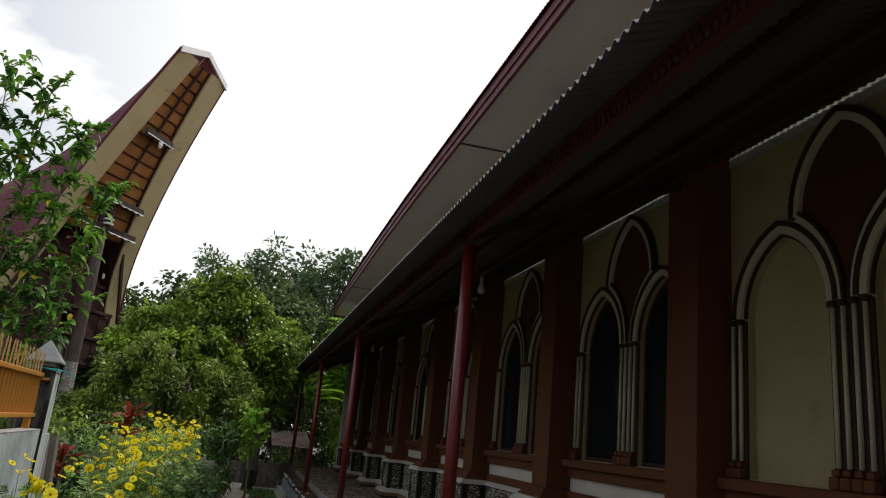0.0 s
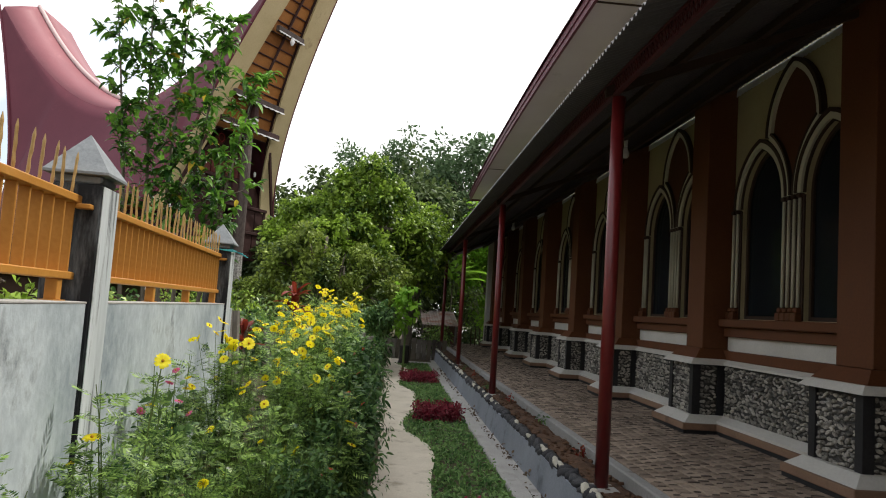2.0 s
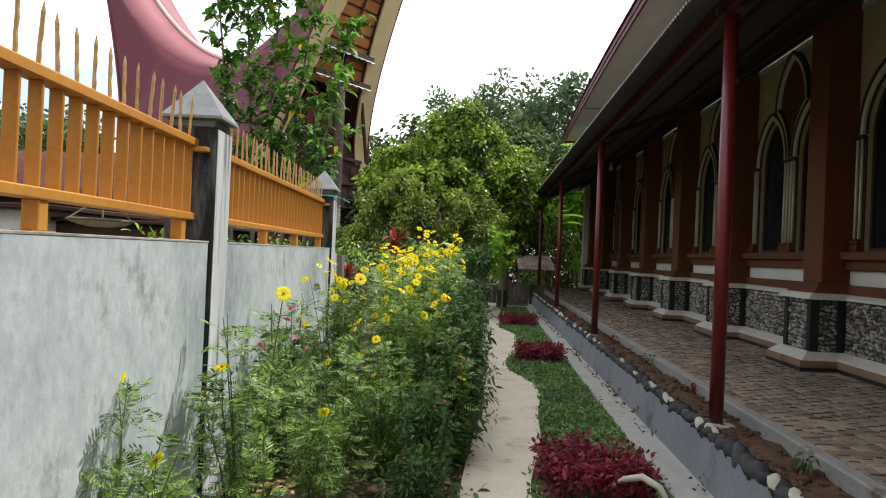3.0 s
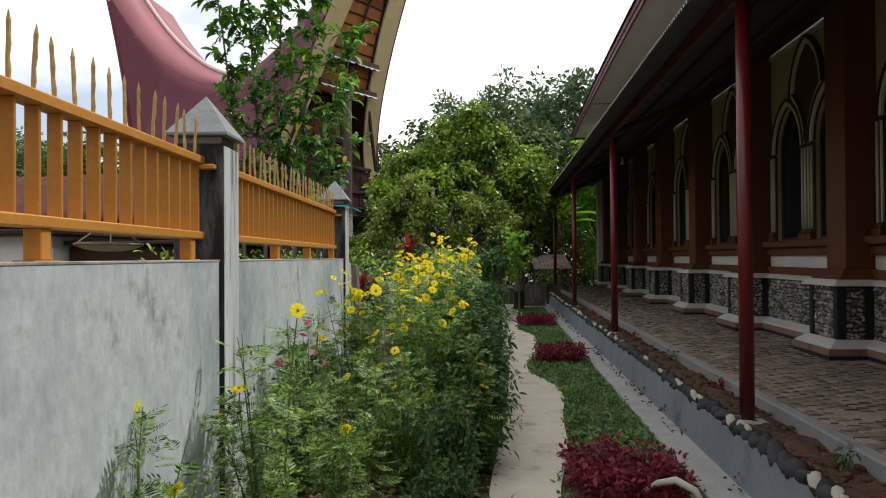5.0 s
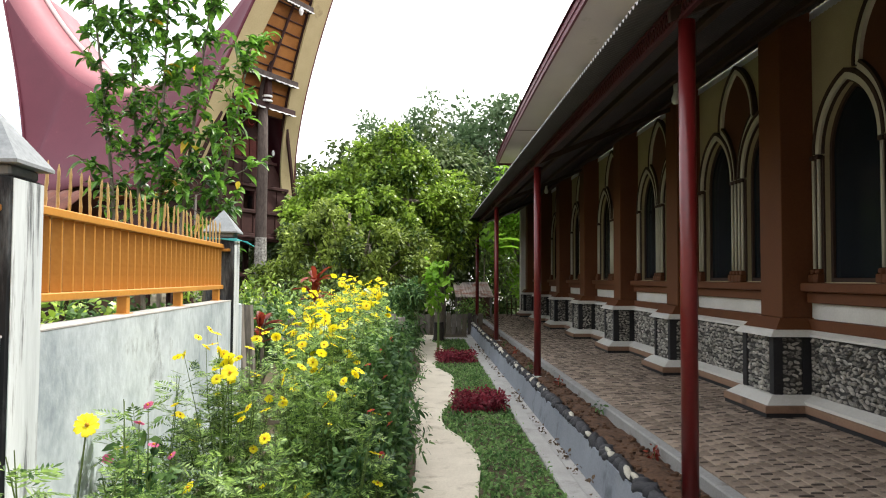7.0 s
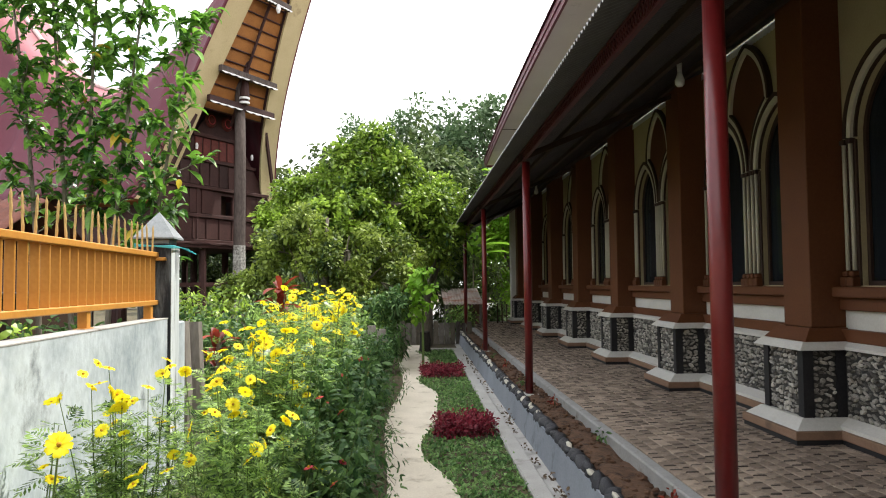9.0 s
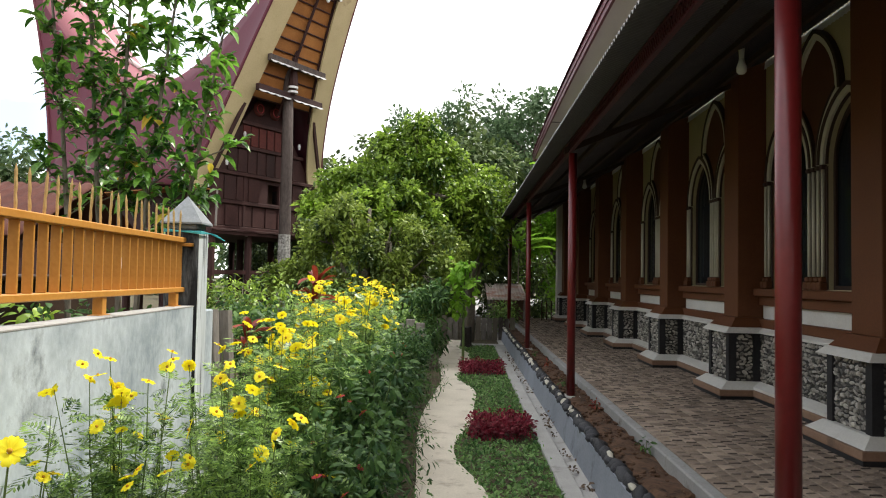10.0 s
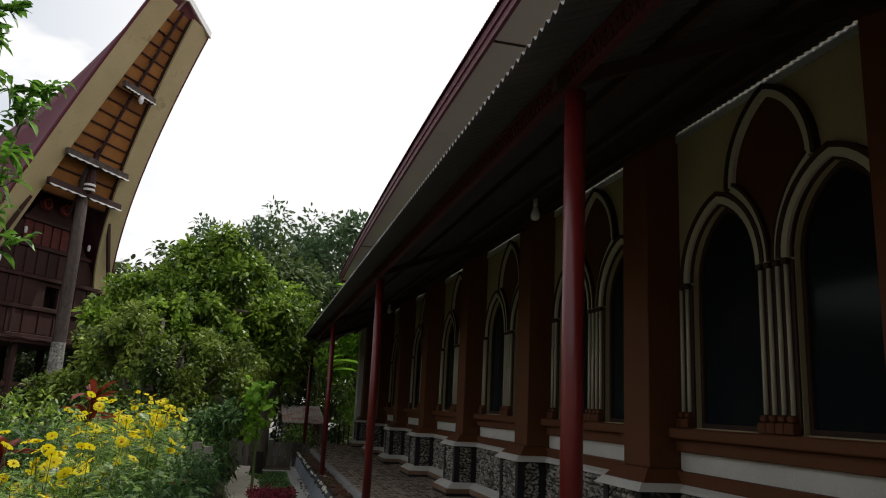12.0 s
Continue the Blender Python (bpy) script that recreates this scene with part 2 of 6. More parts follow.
LEAF_DULL = surface("dull_orchard_leaf", (0.026, 0.062, 0.014), (0.36, 0.46, 0.085), 0.5, 14, 1.6, 0.0, spread=0.35, leafy=0.34, per="island", spec=0.4, grain=0.15)
WOOD_GREY = surface("weathered_wood", (0.13, 0.115, 0.10), (0.32, 0.29, 0.26), 0.9, 30, 3, 0.5, stretch=(1, 1, 0.25), stain=(0.06, 0.05, 0.045), stain_at=0.58)
WOOD_ORANGE = surface("bamboo_soffit", (0.24, 0.095, 0.025), (0.40, 0.17, 0.045), 0.7, 30, 1.5, 0.2, spread=0.3)
BOARD_CREAM = surface("cream_gable_board", (0.42, 0.34, 0.18), (0.54, 0.45, 0.26), 0.7, 25, 0.8, 0.15, stain=(0.30, 0.23, 0.12), stain_at=0.66)
CARVED = surface("carved_red_panel", (0.07, 0.014, 0.012), (0.14, 0.032, 0.024), 0.7, 20, 6, 0.3)
WHITE_FRILL = surface("white_scalloped_trim", (0.66, 0.66, 0.66), (0.8, 0.8, 0.8), 0.6, 30, 3, 0.05)
BULB = surface("milky_bulb_glass", (0.66, 0.66, 0.64), (0.76, 0.76, 0.74), 0.25, 30, 3, 0.0, spec=0.5)
SOCKET = surface("white_plastic", (0.55, 0.55, 0.53), (0.65, 0.65, 0.63), 0.4, 30, 3, 0.0)
TIN_PALE = surface("rusty_tin", (0.42, 0.33, 0.30), (0.60, 0.52, 0.48), 0.6, 15, 2, 0.1, stain=(0.35, 0.13, 0.08), stain_at=0.55)
CLAY_TILE = surface("clay_roof", (0.05, 0.020, 0.016), (0.105, 0.042, 0.032), 0.9, 20, 2, 0.3, spec=0.15)
HOUSE_WHITE = surface("white_house_paint", (0.62, 0.63, 0.64), (0.76, 0.77, 0.78), 0.8, 30, 1, 0.1)
TWINE = surface("teal_twine", (0.05, 0.35, 0.38), (0.08, 0.45, 0.48), 0.5, 30, 3, 0.0)

PANE = bpy.data.materials.new("window_glass")
PANE.use_nodes = True
PANE.node_tree.nodes["Principled BSDF"].inputs["IOR"].default_value = 1.16
pane_b = PANE.node_tree.nodes["Principled BSDF"]
pane_b.inputs["Base Color"].default_value = (0.02, 0.025, 0.03, 1)
pane_b.inputs["Roughness"].default_value = 0.12
pane_b.inputs["Specular IOR Level"].default_value = 0.25
pane_b.inputs["Transmission Weight"].default_value = 0.4


# ---- building helpers ----
class Build:
    """Collects vertices and faces of one mesh."""

    def __init__(self):
        self.v, self.f = [], []

    def add(self, verts, faces):
        n = len(self.v)
        self.v += [tuple(p) for p in verts]
        self.f += [tuple(i + n for i in f) for f in faces]
        return self

    def box(self, x0, y0, z0, x1, y1, z1, b=0.0, m=None):
        """A box, with its upright and level edges cut by b."""
        if b <= 0:
            vs = [(x, y, z) for z in (z0, z1) for x, y in ((x0, y0), (x1, y0), (x1, y1), (x0, y1))]
            fs = [(3, 2, 1, 0), (4, 5, 6, 7), (0, 1, 5, 4), (1, 2, 6, 5), (2, 3, 7, 6), (3, 0, 4, 7)]
        else:
            def ring(i, z):
                a, c, d, e = x0 + i, y0 + i, x1 - i, y1 - i
                return [(a + b, c, z), (d - b, c, z), (d, c + b, z), (d, e - b, z), (d - b, e, z), (a + b, e, z), (a, e - b, z), (a, c + b, z)]
            vs = ring(b, z0) + ring(0, z0 + b) + ring(0, z1 - b) + ring(b, z1)
            fs = [tuple(range(7, -1, -1)), tuple(range(24, 32))]
            fs += [(r * 8 + k, r * 8 + (k + 1) % 8, r * 8 + 8 + (k + 1) % 8, r * 8 + 8 + k) for r in range(3) for k in range(8)]
        if m is not None:
            vs = [m @ Vector(p) for p in vs]
        return self.add(vs, fs)

    def tube(self, points, radii, sides=8, caps=True):
        """A round bar along points."""
        pts = [Vector(p) for p in points]
        rings = []
        for i, p in enumerate(pts):
            d = (pts[min(i + 1, len(pts) - 1)] - pts[max(i - 1, 0)]).normalized()
            a = d.cross(Vector((0.31, 0.17, 0.93)))
            if a.length < 0.05:
                a = d.cross(Vector((1, 0, 0)))
            a.normalize()
            c = d.cross(a)
            r = radii[i] if hasattr(radii, "__len__") else radii
            rings += [p + (a * math.cos(k * math.tau / sides) + c * math.sin(k * math.tau / sides)) * r for k in range(sides)]
        n = len(pts)
        fs = [(i * sides + k, i * sides + (k + 1) % sides, (i + 1) * sides + (k + 1) % sides, (i + 1) * sides + k) for i in range(n - 1) for k in range(sides)]
        if caps:
            fs += [tuple(range(sides - 1, -1, -1)), tuple((n - 1) * sides + k for k in range(sides))]
        return self.add(rings, fs)

    def strip(self, points, across, wide, up, thick):
        """A flat bar of a rectangular section along points; across and up may be functions of the index."""
        rings = []
        for i, p in enumerate(points):
            a = Vector(across(i) if callable(across) else across)
            u = Vector(up(i) if callable(up) else up)
            w = wide(i) if callable(wide) else wide
            p = Vector(p)
            rings += [p - a * w / 2, p + a * w / 2, p + a * w / 2 + u * thick, p - a * w / 2 + u * thick]
        n = len(points)
        fs = [(i * 4 + k, i * 4 + (k + 1) % 4, (i + 1) * 4 + (k + 1) % 4, (i + 1) * 4 + k) for i in range(n - 1) for k in range(4)]
        fs += [(3, 2, 1, 0), tuple((n - 1) * 4 + k for k in range(4))]
        return self.add(rings, fs)

    def sheet(self, grid):
        """A surface from rows of points."""
        rows, cols = len(grid), len(grid[0])
        fs = [(r * cols + c, r * cols + c + 1, (r + 1) * cols + c + 1, (r + 1) * cols + c) for r in range(rows - 1) for c in range(cols - 1)]
        return self.add([p for row in grid for p in row], fs)

    def slab(self, outline, holes, depth, place):
        """A plate cut out of a flat outline with holes; place turns (a, b, d) into the world."""
        from_mathutils = [[Vector((a, b, 0)) for a, b in ring] for ring in (outline, *holes)]
        tris = tessellate(from_mathutils)
        flat = [p for ring in (outline, *holes) for p in ring]
        n = len(flat)
        vs = [place(a, b, 0) for a, b in flat] + [place(a, b, depth) for a, b in flat]
        fs = [tuple(t) for t in tris] + [tuple(i + n for i in reversed(t)) for t in tris]
        start = 0
        for ring in (outline, *holes):
            k = len(ring)
            fs += [(start + i, start + (i + 1) % k, n + start + (i + 1) % k, n + start + i) for i in range(k)]
            start += k
        return self.add(vs, fs)

    def mesh(self, name, material, smooth=False, fix=True):
        me = bpy.data.meshes.new(name)
        me.from_pydata(self.v, [], self.f)
        me.materials.append(material)
        if fix:
            bm = bmesh.new()
            bm.from_mesh(me)
            bmesh.ops.recalc_face_normals(bm, faces=bm.faces)
            bm.to_mesh(me)
            bm.free()
        if smooth:
            me.shade_smooth()
        me.update()
        return me


from mathutils.geometry import tessellate_polygon as tessellate


def part(name, build, material, parent=None, label="", smooth=False, fix=True):
    ob = new(name, build.mesh(name, material, smooth, fix) if isinstance(build, Build) else build)
    if parent is not None:
        ob.parent = parent
    if label:
        ob["label"] = label
    return ob


def thing(name, label, category, group="", kind="", at=None):
    ob = new(name)
    if at is not None:
        ob.matrix_basis = at
    return tagged(ob, label, category, group, kind)


def whole(name, build, material, label, category, group="", kind="", smooth=False, fix=True):
    return tagged(part(name, build, material, None, "", smooth, fix), label, category, group, kind)


rnd = random.Random(7)


def leaf_cloud(centres, spread, count, size, ratio=0.45, droop=0.3, up=0.4, seed=1, fold=0.25):
    """Many folded leaves scattered round the centres: verts and faces. Each leaf has four triangles."""
    g = np.random.default_rng(seed)
    cs = np.asarray(centres, float)
    pick = g.integers(0, len(cs), count)
    sp = np.asarray(spread, float)
    d = g.normal(size=(count, 3))
    d /= np.linalg.norm(d, axis=1)[:, None]
    p = cs[pick] + d * (g.random(count) ** 0.45)[:, None] * (sp[pick][:, None] if sp.ndim else sp)
    way = d + g.normal(size=(count, 3)) * 0.6
    way[:, 2] += up - droop * 2 * g.random(count)
    way /= np.linalg.norm(way, axis=1)[:, None]
    side = np.cross(way, g.normal(size=(count, 3)) * 0.5 + (0, 0, 1))
    side /= np.linalg.norm(side, axis=1)[:, None] + 1e-9
    nrm = np.cross(side, way)
    ln = size * (0.6 + 0.8 * g.random(count))[:, None]
    w = ln * ratio * 0.5
    down = np.array([0, 0, 1.0]) * ln * droop
    m1, m2 = p + way * ln * 0.33 - down * 0.12, p + way * ln * 0.70 - down * 0.5
    tip = p + way * ln - down
    lift = nrm * w * fold
    vs = np.stack([p, m1 + side * w * 0.92 + lift, m1 - side * w * 0.92 + lift, m2 + side * w * 0.78 + lift, m2 - side * w * 0.78 + lift, tip], 1).reshape(-1, 3)
    k = np.arange(count)[:, None] * 6
    fs = np.concatenate([k + (0, 2, 1), k + (3, 4, 5)], 0).tolist() + (k + (1, 2, 4, 3)).tolist()
    return vs.tolist(), fs



def fern_cloud(centres, spread, count, size, droop=0.25, up=0.35, seed=1):
    """Compound feathery leaves round the centres: each has eleven narrow leaflets on a bent rib."""
    g = np.random.default_rng(seed)
    cs = np.asarray(centres, float)
    pick = g.integers(0, len(cs), count)
    sp = np.asarray(spread, float)
    d = g.normal(size=(count, 3))
    d /= np.linalg.norm(d, axis=1)[:, None]
    p = cs[pick] + d * (g.random(count) ** 0.6)[:, None] * (sp[pick][:, None] if sp.ndim else sp) * 0.5
    way = d + g.normal(size=(count, 3)) * 0.3
    way[:, 2] = way[:, 2] * 0.5 + up
    way /= np.linalg.norm(way, axis=1)[:, None]
    side = np.cross(way, g.normal(size=(count, 3)) * 0.35 + (0, 0, 1))
    side /= np.linalg.norm(side, axis=1)[:, None] + 1e-9
    ln = size * (0.6 + 0.8 * g.random(count))[:, None]
    sag = np.array([0, 0, 1.0]) * ln * droop
    vs, n = [], 0
    for s, turn, share in ((0.22, 1, 0.34), (0.22, -1, 0.34), (0.38, 1, 0.44), (0.38, -1, 0.44), (0.54, 1, 0.40), (0.54, -1, 0.40), (0.69, 1, 0.32), (0.69, -1, 0.32), (0.82, 1, 0.22), (0.82, -1, 0.22), (0.80, 0, 0.36), (0.0, 0, 0.85)):
        root = p + way * ln * s - sag * s * s
        ray = way * (0.62 if turn else 1.0) + side * 0.78 * turn
        cross = side * (0.62 if turn else 1.0) - way * 0.78 * turn
        tip = root + ray * ln * share - sag * share * (0.5 + s)
        half = ln * (0.045 if s else 0.011)
        mid = root + (tip - root) * 0.55
        vs.append(np.stack([root, mid + cross * half, tip, mid - cross * half], 1))
        n += 1
    vs = np.stack(vs, 1).reshape(-1, 3)
    fs = (np.arange(count * n)[:, None] * 4 + np.arange(4)).tolist()
    return vs.tolist(), fs


# ---- ground ----
KERB_GREY = surface("worn_kerb_concrete", (0.22, 0.215, 0.205), (0.34, 0.335, 0.325), 0.9, 50, 3, 0.4, stain=(0.13, 0.105, 0.085), stain_at=0.60, stain_scale=3)
ground = Build().box(-300, -300, -0.4, 300, 300, -0.02)
whole("ground", ground, EARTH, "dark garden earth with moss and weeds around the path", "ground", kind="structure")


def path_left(y):
    return -0.06 + 0.07 * math.sin(y * 0.9 + 0.4)


def path_right(y):
    return 0.46 + 0.13 * math.sin((y - 6.7) * 2 * math.pi / 5.2) + 0.05 * math.sin(y * 2.3)


rows = [-7.8 + 0.2 * k for k in range(155)]
path_build = Build()
top = [[(path_left(y) + (path_right(y) - path_left(y)) * c / 6, y, 0.01 + 0.006 * math.sin(5 * y + c)) for c in range(7)] for y in rows]
path_build.sheet(top)
path_build.sheet([[(row[0][0], row[0][1], -0.1), row[0]] for row in top]).sheet([[row[-1], (row[-1][0], row[-1][1], -0.1)] for row in top])
whole("garden_path", path_build, PATH_CONCRETE, "winding tan concrete garden path between flowers and lawn", "path", kind="structure", smooth=False)

lawn_bed = Build()
lawn_bed.sheet([[(path_right(y) - 0.02, y, -0.012), (1.2, y, -0.012)] for y in rows[:147]])
whole("lawn_soil", lawn_bed, EARTH, "dark earth under the lawn strip beside the path", "ground", kind="structure")

# drain
whole("drain_kerb", Build().box(1.17, -7.9, -0.3, 1.33, 21.6, 0.035, 0.012), CONCRETE, "pale worn concrete kerb along the open drain", "kerb", kind="structure")
whole("drain_kerb_end", Build().box(0.3, 21.6, -0.3, 1.33, 21.76, 0.035, 0.012), CONCRETE, "pale concrete kerb closing the lawn", "kerb", kind="structure")
whole("drain_floor", Build().box(1.33, -7.9, -0.3, 1.5, 27, -0.018), CONCRETE, "stained concrete floor of the open drain", "drain", kind="structure")
dw = Build()
dw.add([(1.44, -7.9, -0.2), (1.60, -7.9, -0.2), (1.60, -7.9, 0.27), (1.50, -7.9, 0.27), (1.44, 27, -0.2), (1.60, 27, -0.2), (1.60, 27, 0.27), (1.50, 27, 0.27)],
       [(0, 1, 2, 3), (7, 6, 5, 4), (0, 3, 7, 4), (3, 2, 6, 7), (1, 5, 6, 2), (0, 4, 5, 1)])
whole("drain_wall", dw, DRAIN_WALL, "low blue-grey rendered retaining wall along the drain", "wall", kind="structure")
soil = Build()
soil.sheet([[(1.60 + 0.09 * c, -7.9 + 0.15 * k, 0.25 + 0.03 * math.sin(c * 0.8) + 0.05 * noise.noise((c * 0.7, k * 0.45, 0))) for c in range(5)] for k in range(234)])
whole("soil_bed", soil, SOIL, "strip of loose red soil along the porch", "soil", kind="structure", smooth=True)
whole("porch_kerb", Build().box(1.96, -7.9, -0.2, 2.06, 29, 0.352, 0.012), KERB_GREY, "grey concrete edge of the porch floor", "kerb", kind="structure")
porch = whole("porch_floor", Build().box(2.06, -7.9, -0.2, 4.0, 29, 0.335), MORTAR, "porch floor of small brown stone-look pavers", "floor", kind="structure")
whole("far_yard", Build().box(0.9, 27, -0.2, 8, 60, 0.16), CONCRETE, "pale concrete yard behind the church", "yard", kind="structure")

# ---- church ----
BAY, WALL_X = 3.0, 4.0
PILASTERS = [9.12 + BAY * k for k in range(-3, 7)]
Y0, Y1 = PILASTERS[0] - 2.2, PILASTERS[-1] + 0.5


def arch(c, half, base, spring, rise, n=9):
    """A pointed arch as a ring of (y, z), anticlockwise from its lower left."""
    r = (half * half + rise * rise) / (2 * half)
    right = [(c + half - r + r * math.cos(a), spring + r * math.sin(a)) for a in [k / n * math.asin(rise / r) for k in range(n + 1)]]
    left = [(2 * c - y, z) for y, z in reversed(right[:-1])]
    return [(c - half, base), (c + half, base)] + right + left


def cross_x(x, depth_sign=1):
    return lambda a, b, d: (x + depth_sign * d, a, b)


wins = []
for k in range(len(PILASTERS) - 1):
    c = (PILASTERS[k] + PILASTERS[k + 1]) / 2
    wins.append(c - 0.02)
holes = []
for c in wins:
    for s in (-1, 1):
        holes.append(arch(c + s * 0.64, 0.44, 1.66, 2.9, 0.62))
wall = Build().slab([(Y0, 0.0), (Y1, 0.0), (Y1, 6.55), (Y0, 6.55)], holes, 0.22, cross_x(WALL_X))
whole("wall_side", wall, CREAM, "cream-painted church side wall with paired pointed windows", "wall", kind="structure")
whole("wall_end", Build().box(WALL_X, Y1 - 0.001, 0, 15, Y1 + 0.2, 6.55), CREAM, "cream end wall of the church", "wall", kind="structure")
whole("wall_front", Build().box(WALL_X, Y0 - 0.2, 0, 15, Y0, 6.55), CREAM, "cream near end wall of the church", "wall", kind="structure")
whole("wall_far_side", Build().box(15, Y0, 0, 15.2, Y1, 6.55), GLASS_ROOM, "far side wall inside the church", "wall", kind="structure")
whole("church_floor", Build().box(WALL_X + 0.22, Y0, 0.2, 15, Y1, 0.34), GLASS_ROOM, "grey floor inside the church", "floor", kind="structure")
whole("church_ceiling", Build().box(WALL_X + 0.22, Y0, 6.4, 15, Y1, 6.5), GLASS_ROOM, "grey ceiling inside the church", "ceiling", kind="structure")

# plain unseen walls added behind and beside the camera to cut low sky light
whole("wall_yard_south", Build().box(-14, -8.3, -0.1, 4.0, -8.0, 8.8), CONCRETE, "plain grey unseen wall added behind to block low sky light", "wall", kind="structure")
whole("wall_yard_west", Build().box(-14.3, -8.3, -0.1, -14.0, 11.0, 8.5), CONCRETE, "plain grey unseen wall added beside to block low sky light", "wall", kind="structure")

# bands of the wall, each between two pilasters
for c in wins:
    a, b = c - BAY / 2 + 0.23, c + BAY / 2 - 0.23
    band = thing("wall_band", "brown and white sill mouldings over river-stone wainscot", "moulding", "bands of the side wall", kind="structure")
    part("sill", Build().box(3.83, a, 1.56, 4.0, b, 1.65, 0.012), BROWN, band, "brown window sill")
    part("sill_step", Build().box(3.90, a, 1.45, 4.0, b, 1.558, 0.008), BROWN, band, "brown moulding")
    part("white_band", Build().box(3.955, a, 1.29, 4.0, b, 1.448), TRIM_WHITE, band, "white band")
    part("brown_band", Build().box(3.89, a, 1.185, 4.0, b, 1.288, 0.006), BROWN, band, "brown band")
    lo, hi = c - BAY / 2 + 0.3, c + BAY / 2 - 0.3
    cap = Build().add([(3.84, lo, 1.122), (3.84, lo, 1.146), (3.9, lo, 1.183), (4.0, lo, 1.183), (4.0, lo, 1.122), (3.84, hi, 1.122), (3.84, hi, 1.146), (3.9, hi, 1.183), (4.0, hi, 1.183), (4.0, hi, 1.122)],
                      [(0, 1, 2, 3, 4), (9, 8, 7, 6, 5), (0, 5, 6, 1), (1, 6, 7, 2), (2, 7, 8, 3), (3, 8, 9, 4), (4, 9, 5, 0)])
    part("wainscot_cap", cap, TRIM_WHITE, band, "white sloped cap")
    part("wainscot_mortar", Build().box(3.885, lo, 0.55, 4.0, hi, 1.121), MORTAR, band, "dark mortar behind stones")
    pl = Build().add([(3.76, lo, 0.47), (3.76, lo, 0.50), (3.87, lo, 0.553), (4.0, lo, 0.553), (4.0, lo, 0.47), (3.76, hi, 0.47), (3.76, hi, 0.50), (3.87, hi, 0.553), (4.0, hi, 0.553), (4.0, hi, 0.47)],
                     [(0, 1, 2, 3, 4), (9, 8, 7, 6, 5), (0, 5, 6, 1), (1, 6, 7, 2), (2, 7, 8, 3), (3, 8, 9, 4), (4, 9, 5, 0)])
    part("plinth_white", pl, TRIM_WHITE, band, "white sloped plinth top")
    part("plinth_brown", Build().box(3.74, lo, 0.395, 4.0, hi, 0.468, 0.006), PLINTH_BROWN, band, "brown plinth")
    # Recessed black strip drawing the shadow line between plinth and floor.
    part("plinth_foot", Build().box(3.752, lo, 0.335, 4.0, hi, 0.393), BLACK_STRIP, band, "black strip for the shadow line under the plinth")


def frustum(b, x0, y0, z0, y1, inset, z1, x_back=4.0):
    """A block whose outer sides lean in by inset."""
    return b.add([(x0, y0, z0), (x_back, y0, z0), (x_back, y1, z0), (x0, y1, z0), (x0 + inset, y0 + inset, z1), (x_back, y0 + inset, z1), (x_back, y1 - inset, z1), (x0 + inset, y1 - inset, z1)],
                 [(3, 2, 1, 0), (4, 5, 6, 7), (0, 1, 5, 4), (1, 2, 6, 5), (2, 3, 7, 6), (3, 0, 4, 7)])


for y in PILASTERS:
    p = thing("pilaster", "brown painted pilaster on a river-stone base with black corners", "pilaster", "pilasters of the side wall", kind="structure")
    part("shaft", Build().box(3.66, y - 0.23, 1.30, 4.0, y + 0.23, 6.4, 0.006), BROWN, p)
    part("shaft_foot", frustum(Build(), 3.53, y - 0.36, 1.19, y + 0.36, 0.09, 1.30), BROWN, p, "brown flared foot")
    part("base_cap", frustum(Build(), 3.45, y - 0.42, 1.122, y + 0.42, 0.06, 1.188), TRIM_WHITE, p, "white base cap")
    part("base_mortar", Build().box(3.535, y - 0.325, 0.55, 4.0, y + 0.325, 1.121), MORTAR, p, "dark mortar")
    for xa, xb, ya, yb in ((3.51, 3.60, -0.345, -0.255), (3.51, 3.60, 0.255, 0.345), (3.80, 3.885, -0.345, -0.30), (3.80, 3.885, 0.30, 0.345)):
        part("corner_strip", Build().box(xa, y + ya, 0.552, xb, y + yb, 1.120), BLACK_STRIP, p, "black painted corner")
    part("plinth_white", frustum(Build(), 3.38, y - 0.47, 0.47, y + 0.47, 0.10, 0.553), TRIM_WHITE, p, "white sloped plinth top")
    part("plinth_brown", Build().box(3.355, y - 0.49, 0.395, 4.0, y + 0.49, 0.468, 0.006), PLINTH_BROWN, p, "brown plinth")
    # The same painted shadow line, round the pilaster's plinth.
    part("plinth_foot", Build().box(3.367, y - 0.478, 0.335, 4.0, y + 0.478, 0.393), BLACK_STRIP, p, "black strip for the shadow line under the plinth")

# windows
def arch_line(c, half, spring, rise, n=10):
    ring = arch(c, half, 0, spring, rise, n)[2:]
    return ring


def band_along(pts, wide, x_front, x_back):
    """A raised band of even width along a line of (y, z) on the wall, on its outer side."""
    b = Build()
    n = len(pts)
    ring = []
    for i, (y, z) in enumerate(pts):
        a, c = pts[max(i - 1, 0)], pts[min(i + 1, n - 1)]
        t = Vector((c[0] - a[0], c[1] - a[1])).normalized()
        o = Vector((t.y, -t.x)) * wide
        ring += [(x_front, y, z), (x_front, y + o.x, z + o.y), (x_back, y + o.x, z + o.y), (x_back, y, z)]
    fs = [(i * 4 + k, i * 4 + (k + 1) % 4, i * 4 + 4 + (k + 1) % 4, i * 4 + 4 + k) for i in range(n - 1) for k in range(4)]
    fs += [(3, 2, 1, 0), tuple((n - 1) * 4 + k for k in range(4))]
    return b.add(ring, fs)


